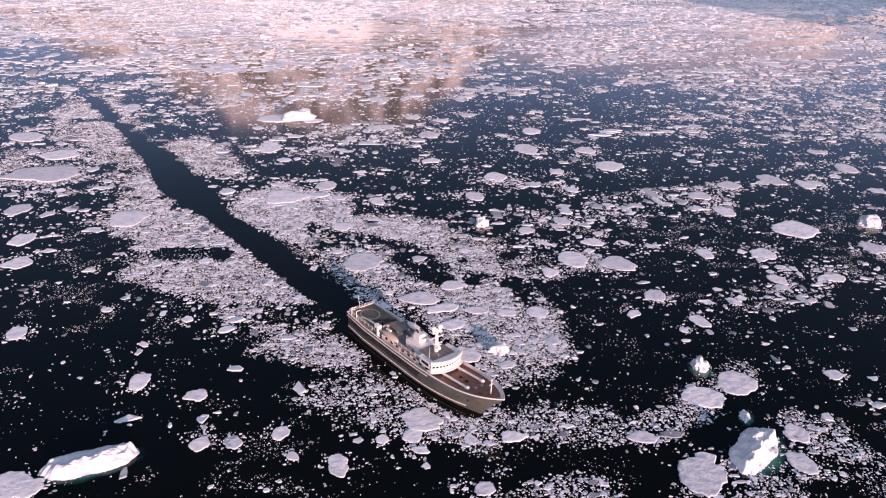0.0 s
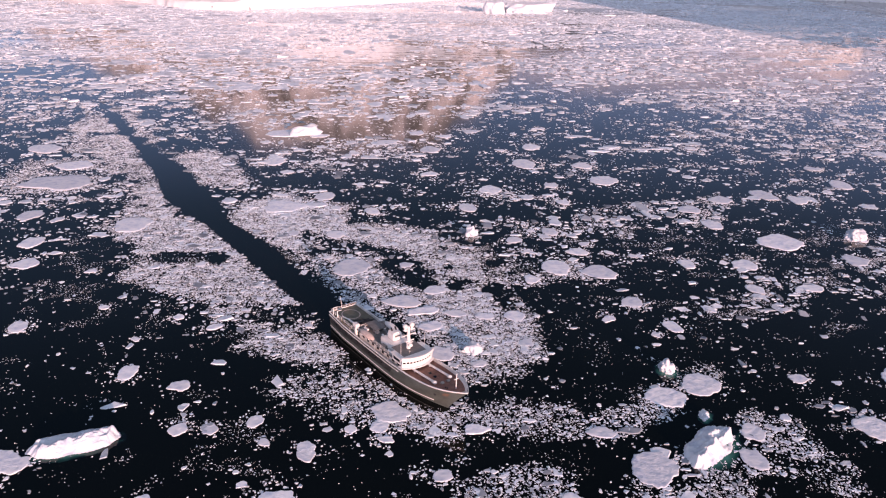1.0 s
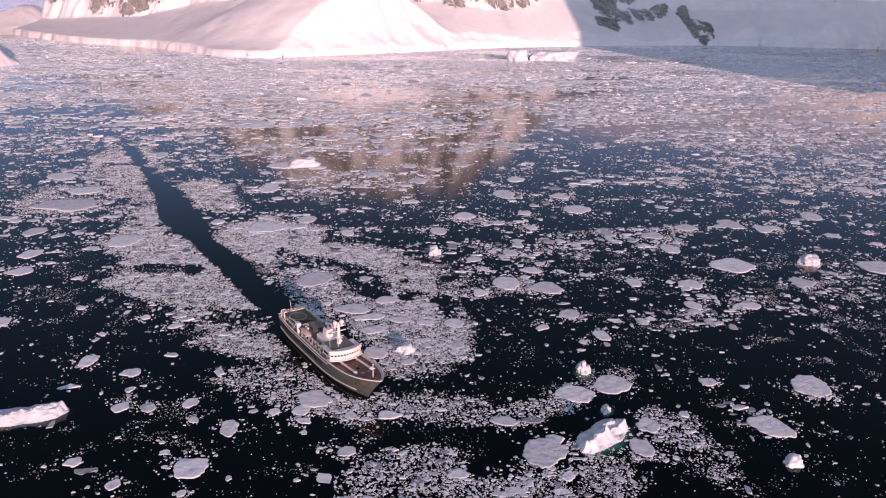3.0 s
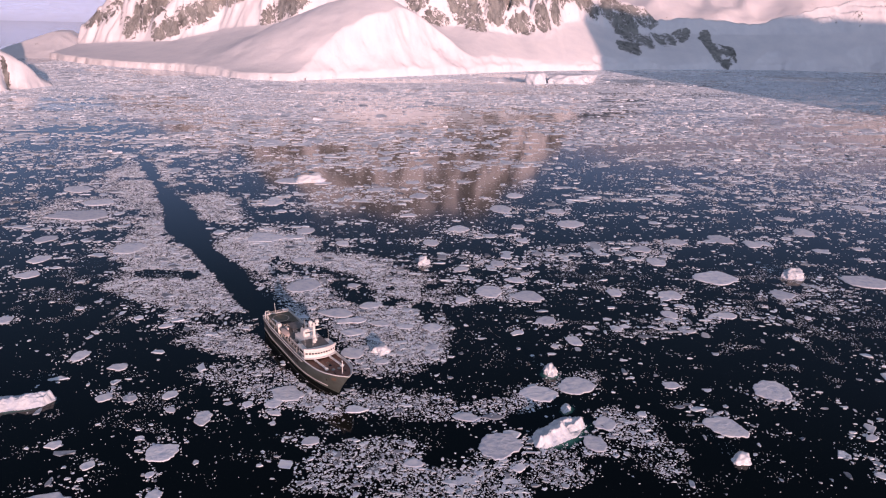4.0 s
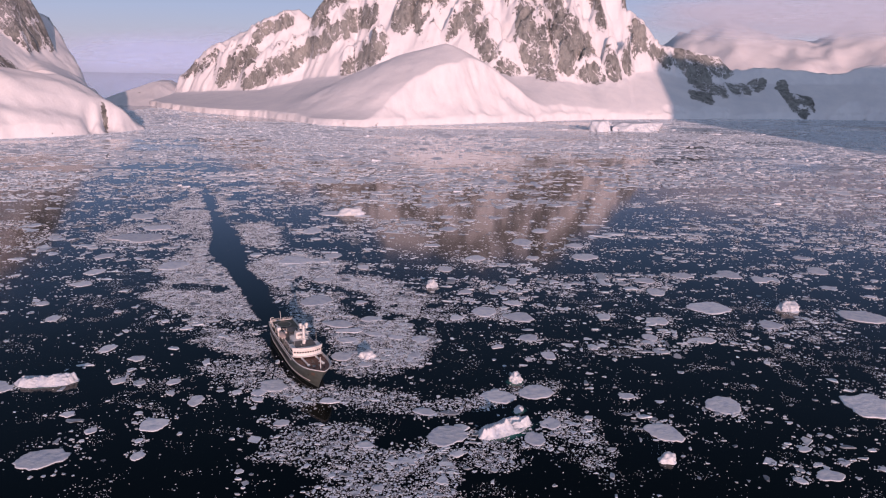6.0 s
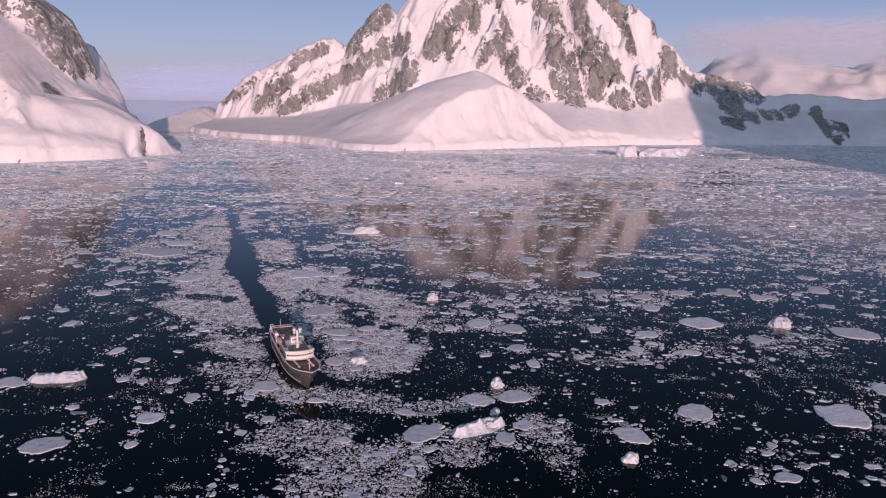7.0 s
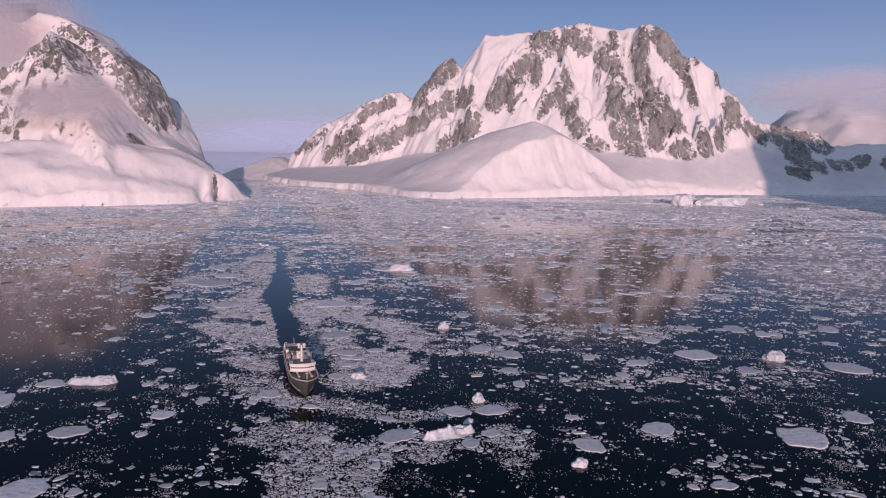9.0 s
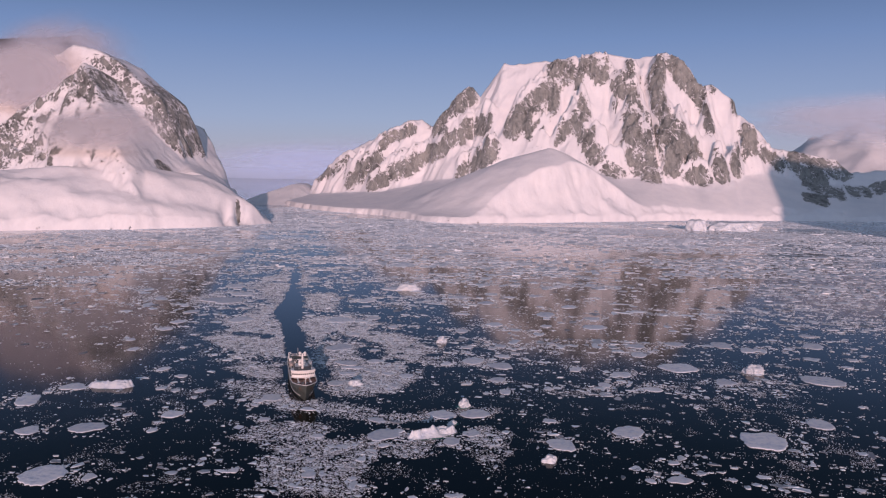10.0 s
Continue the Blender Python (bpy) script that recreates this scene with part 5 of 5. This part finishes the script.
for xx, yy, ww in ((-3.8, 1.2, 1.0), (-5.6, -0.6, 0.8), (-7.4, 0.4, 1.2), (1.2, -3.2, 0.9), (-1.6, 3.2, 0.8)):
    part("deck_locker", block(xx - ww, xx + ww, yy - 0.45, yy + 0.45, 6.6, 7.35, 0.05), PINK if ww < 0.9 else STEEL, ship)
part("awning", block(-9.2, -4.6, -1.6, 1.8, 7.9, 8.0, 0.03), GREY_DECK, ship, "grey awning over the after boat deck")
for xx in (-9.0, -4.8):
    for yy in (-1.5, 1.7):
        part("awning_post", pipe((xx, yy, 6.6), (xx, yy, 7.92), 0.05, 6), WHITE, ship)
for side in (-1, 1):
    for k in range(9):
        p = hull_point(0.08 + 0.055 * k, 0.6, side, -0.04)
        part("porthole", pipe(p - Vector((0, side * 0.04, 0)), p + Vector((0, side * 0.03, 0)), 0.22, 12), GLASS, hull)
    for k in range(5):
        p = hull_point(0.1 + 0.11 * k, 0.98, side, 0.4)
        part("stanchion", pipe(p, p + Vector((0, 0, 0.9)), 0.05, 6), WHITE, ship)


def inflatable(x, y, turn):
    """A black work boat: two tubes that meet at the bow, a floor and an outboard motor."""
    boat = new("inflatable_boat")
    tagged(boat, "black inflatable work boat on the ship's after deck", "boat", "inflatable boats")
    curve = [(-1.9, 0.75), (-0.6, 0.8), (0.8, 0.7), (1.6, 0.4), (2.0, 0.0), (1.6, -0.4), (0.8, -0.7), (-0.6, -0.8), (-1.9, -0.75)]
    tubes = [pipe((a, b, 0.28 + 0.06 * max(a, 0)), (c, d, 0.28 + 0.06 * max(c, 0)), 0.26, 10) for (a, b), (c, d) in zip(curve, curve[1:])]
    part("tube", join(*tubes), BLACK, boat)
    part("floor", block(-1.8, 1.4, -0.6, 0.6, 0.08, 0.18, 0.02), STEEL, boat)
    part("transom", block(-1.75, -1.65, -0.6, 0.6, 0.1, 0.6, 0.02), STEEL, boat)
    part("outboard_motor", join(block(-2.2, -1.75, -0.2, 0.2, 0.45, 0.95, 0.08), pipe((-1.95, 0, -0.05), (-1.95, 0, 0.5), 0.07, 8)), DARK_HULL, boat)
    boat.matrix_world = pose(SHIP_AT[0], SHIP_AT[1], 0, rz=SHIP_TURN) @ Matrix.Diagonal(SHIP_SCALE) @ pose(x, y, 5.68, rz=turn)


inflatable(-11.6, 1.2, 90)
inflatable(-13.2, -0.6, 75)
ship.matrix_world = pose(SHIP_AT[0], SHIP_AT[1], 0, rz=SHIP_TURN) @ Matrix.Diagonal(SHIP_SCALE)


# ---- low cloud ----
def cloud_material(name, seed, thick, tint, thin, core):
    """Thin lit vapour: uneven cover that fades out towards the edge of the bank."""
    m, n, l, b = material(name, 1.0)
    m.node_tree.nodes.remove(b)
    pos = n.new("ShaderNodeTexCoord").outputs["Object"]
    far = n.new("ShaderNodeVectorMath")
    far.operation = "LENGTH"
    l.new(pos, far.inputs[0])
    edge = n.new("ShaderNodeMapRange")
    edge.interpolation_type = "SMOOTHSTEP"
    for key, value in (("From Min", 1.0), ("From Max", core), ("To Min", 0.0), ("To Max", 1.0)):
        edge.inputs[key].default_value = value
    l.new(far.outputs["Value"], edge.inputs["Value"])
    shift = n.new("ShaderNodeMapping")
    shift.inputs["Location"].default_value = (seed, seed * 0.7, seed * 1.3)
    l.new(pos, shift.inputs["Vector"])
    puff = noise_node(n, l, 2.0, 4.0, 0.48, shift.outputs[0])
    cover = n.new("ShaderNodeMapRange")
    for key, value in (("From Min", thin), ("From Max", thin + 0.28)):
        cover.inputs[key].default_value = value
    l.new(puff, cover.inputs["Value"])
    dense = math_node(n, l, "MULTIPLY", math_node(n, l, "MULTIPLY", cover.outputs[0], edge.outputs[0]), thick)
    body = n.new("ShaderNodeBsdfDiffuse")
    body.inputs["Color"].default_value = (*tint, 1.0)
    lit = n.new("ShaderNodeBsdfTranslucent")
    lit.inputs["Color"].default_value = (*tint, 1.0)
    both = n.new("ShaderNodeMixShader")
    both.inputs[0].default_value = 0.4
    l.new(body.outputs[0], both.inputs[1])
    l.new(lit.outputs[0], both.inputs[2])
    clear = n.new("ShaderNodeBsdfTransparent")
    out = n.new("ShaderNodeMixShader")
    l.new(dense, out.inputs[0])
    l.new(clear.outputs[0], out.inputs[1])
    l.new(both.outputs[0], out.inputs[2])
    l.new(out.outputs[0], n["Material Output"].inputs["Surface"])
    return m


def cloud(x, y, z, wide, deep, tall, layers, thick, seed, label, tint=(0.5, 0.52, 0.62), thin=0.34, core=0.15):
    """A bank of vapour: bowed, lumpy layers, one behind the other."""
    bank = new("cloud")
    tagged(bank, label, "cloud")
    for k in range(layers):
        f = 0 if layers == 1 else 2 * k / (layers - 1) - 1
        u, v = np.meshgrid(np.linspace(-1, 1, 25), np.linspace(-1, 1, 17))
        bow = 0.35 * (u * u + v * v) + 0.25 * (fbm(u * 2 + seed, v * 2 + k, 3, 400 + k) - 0.5)
        verts = np.stack([u.ravel(), (bow * 0.6).ravel(), v.ravel()], 1)
        i = (np.arange(16)[:, None] * 25 + np.arange(24)[None, :]).ravel()
        ob = link_mesh("cloud_layer", verts, np.stack([i, i + 1, i + 26, i + 25], 1), cloud_material("vapour", seed + 3.7 * k, thick, tint, thin, core), bank, True)
        ob.matrix_world = pose(x + 0.12 * wide * math.sin(2.1 * k + seed), y + deep * f, z + 0.15 * tall * math.cos(1.7 * k + seed)) @ Matrix.Diagonal((wide, deep * 0.5, tall, 1))
        ob.visible_shadow = False
    return bank


cloud(-1165, 1090, 265, 215, 40, 140, 5, 0.8, 1.3, "pink-grey cloud cap clinging behind the west peak", (0.48, 0.53, 0.63), 0.28, 0.3)
cloud(-624, 560, 128, 116, 20, 38, 6, 0.74, 4.4, "thin pink mist drifting across the west peak", (0.5, 0.52, 0.57), 0.28, 0.0)
cloud(640, 1600, 208, 430, 60, 72, 3, 0.85, 7.9, "long mauve cloud bank before the far range", (0.6, 0.7, 0.84), 0.26)
cloud(1150, 1750, 232, 480, 60, 95, 3, 0.85, 11.2, "long mauve cloud bank before the far range", (0.6, 0.7, 0.84), 0.26)
cloud(-1680, 3750, 62, 1250, 80, 190, 4, 0.62, 15.0, "faint blue-grey haze low over the strait", (0.58, 0.74, 0.98), 0.24, 0.3)
cloud(-868, 690, 216, 120, 16, 60, 6, 0.75, 23.1, "pink-grey cloud cap pouring over the west ridge", (0.52, 0.54, 0.6), 0.24, 0.35)
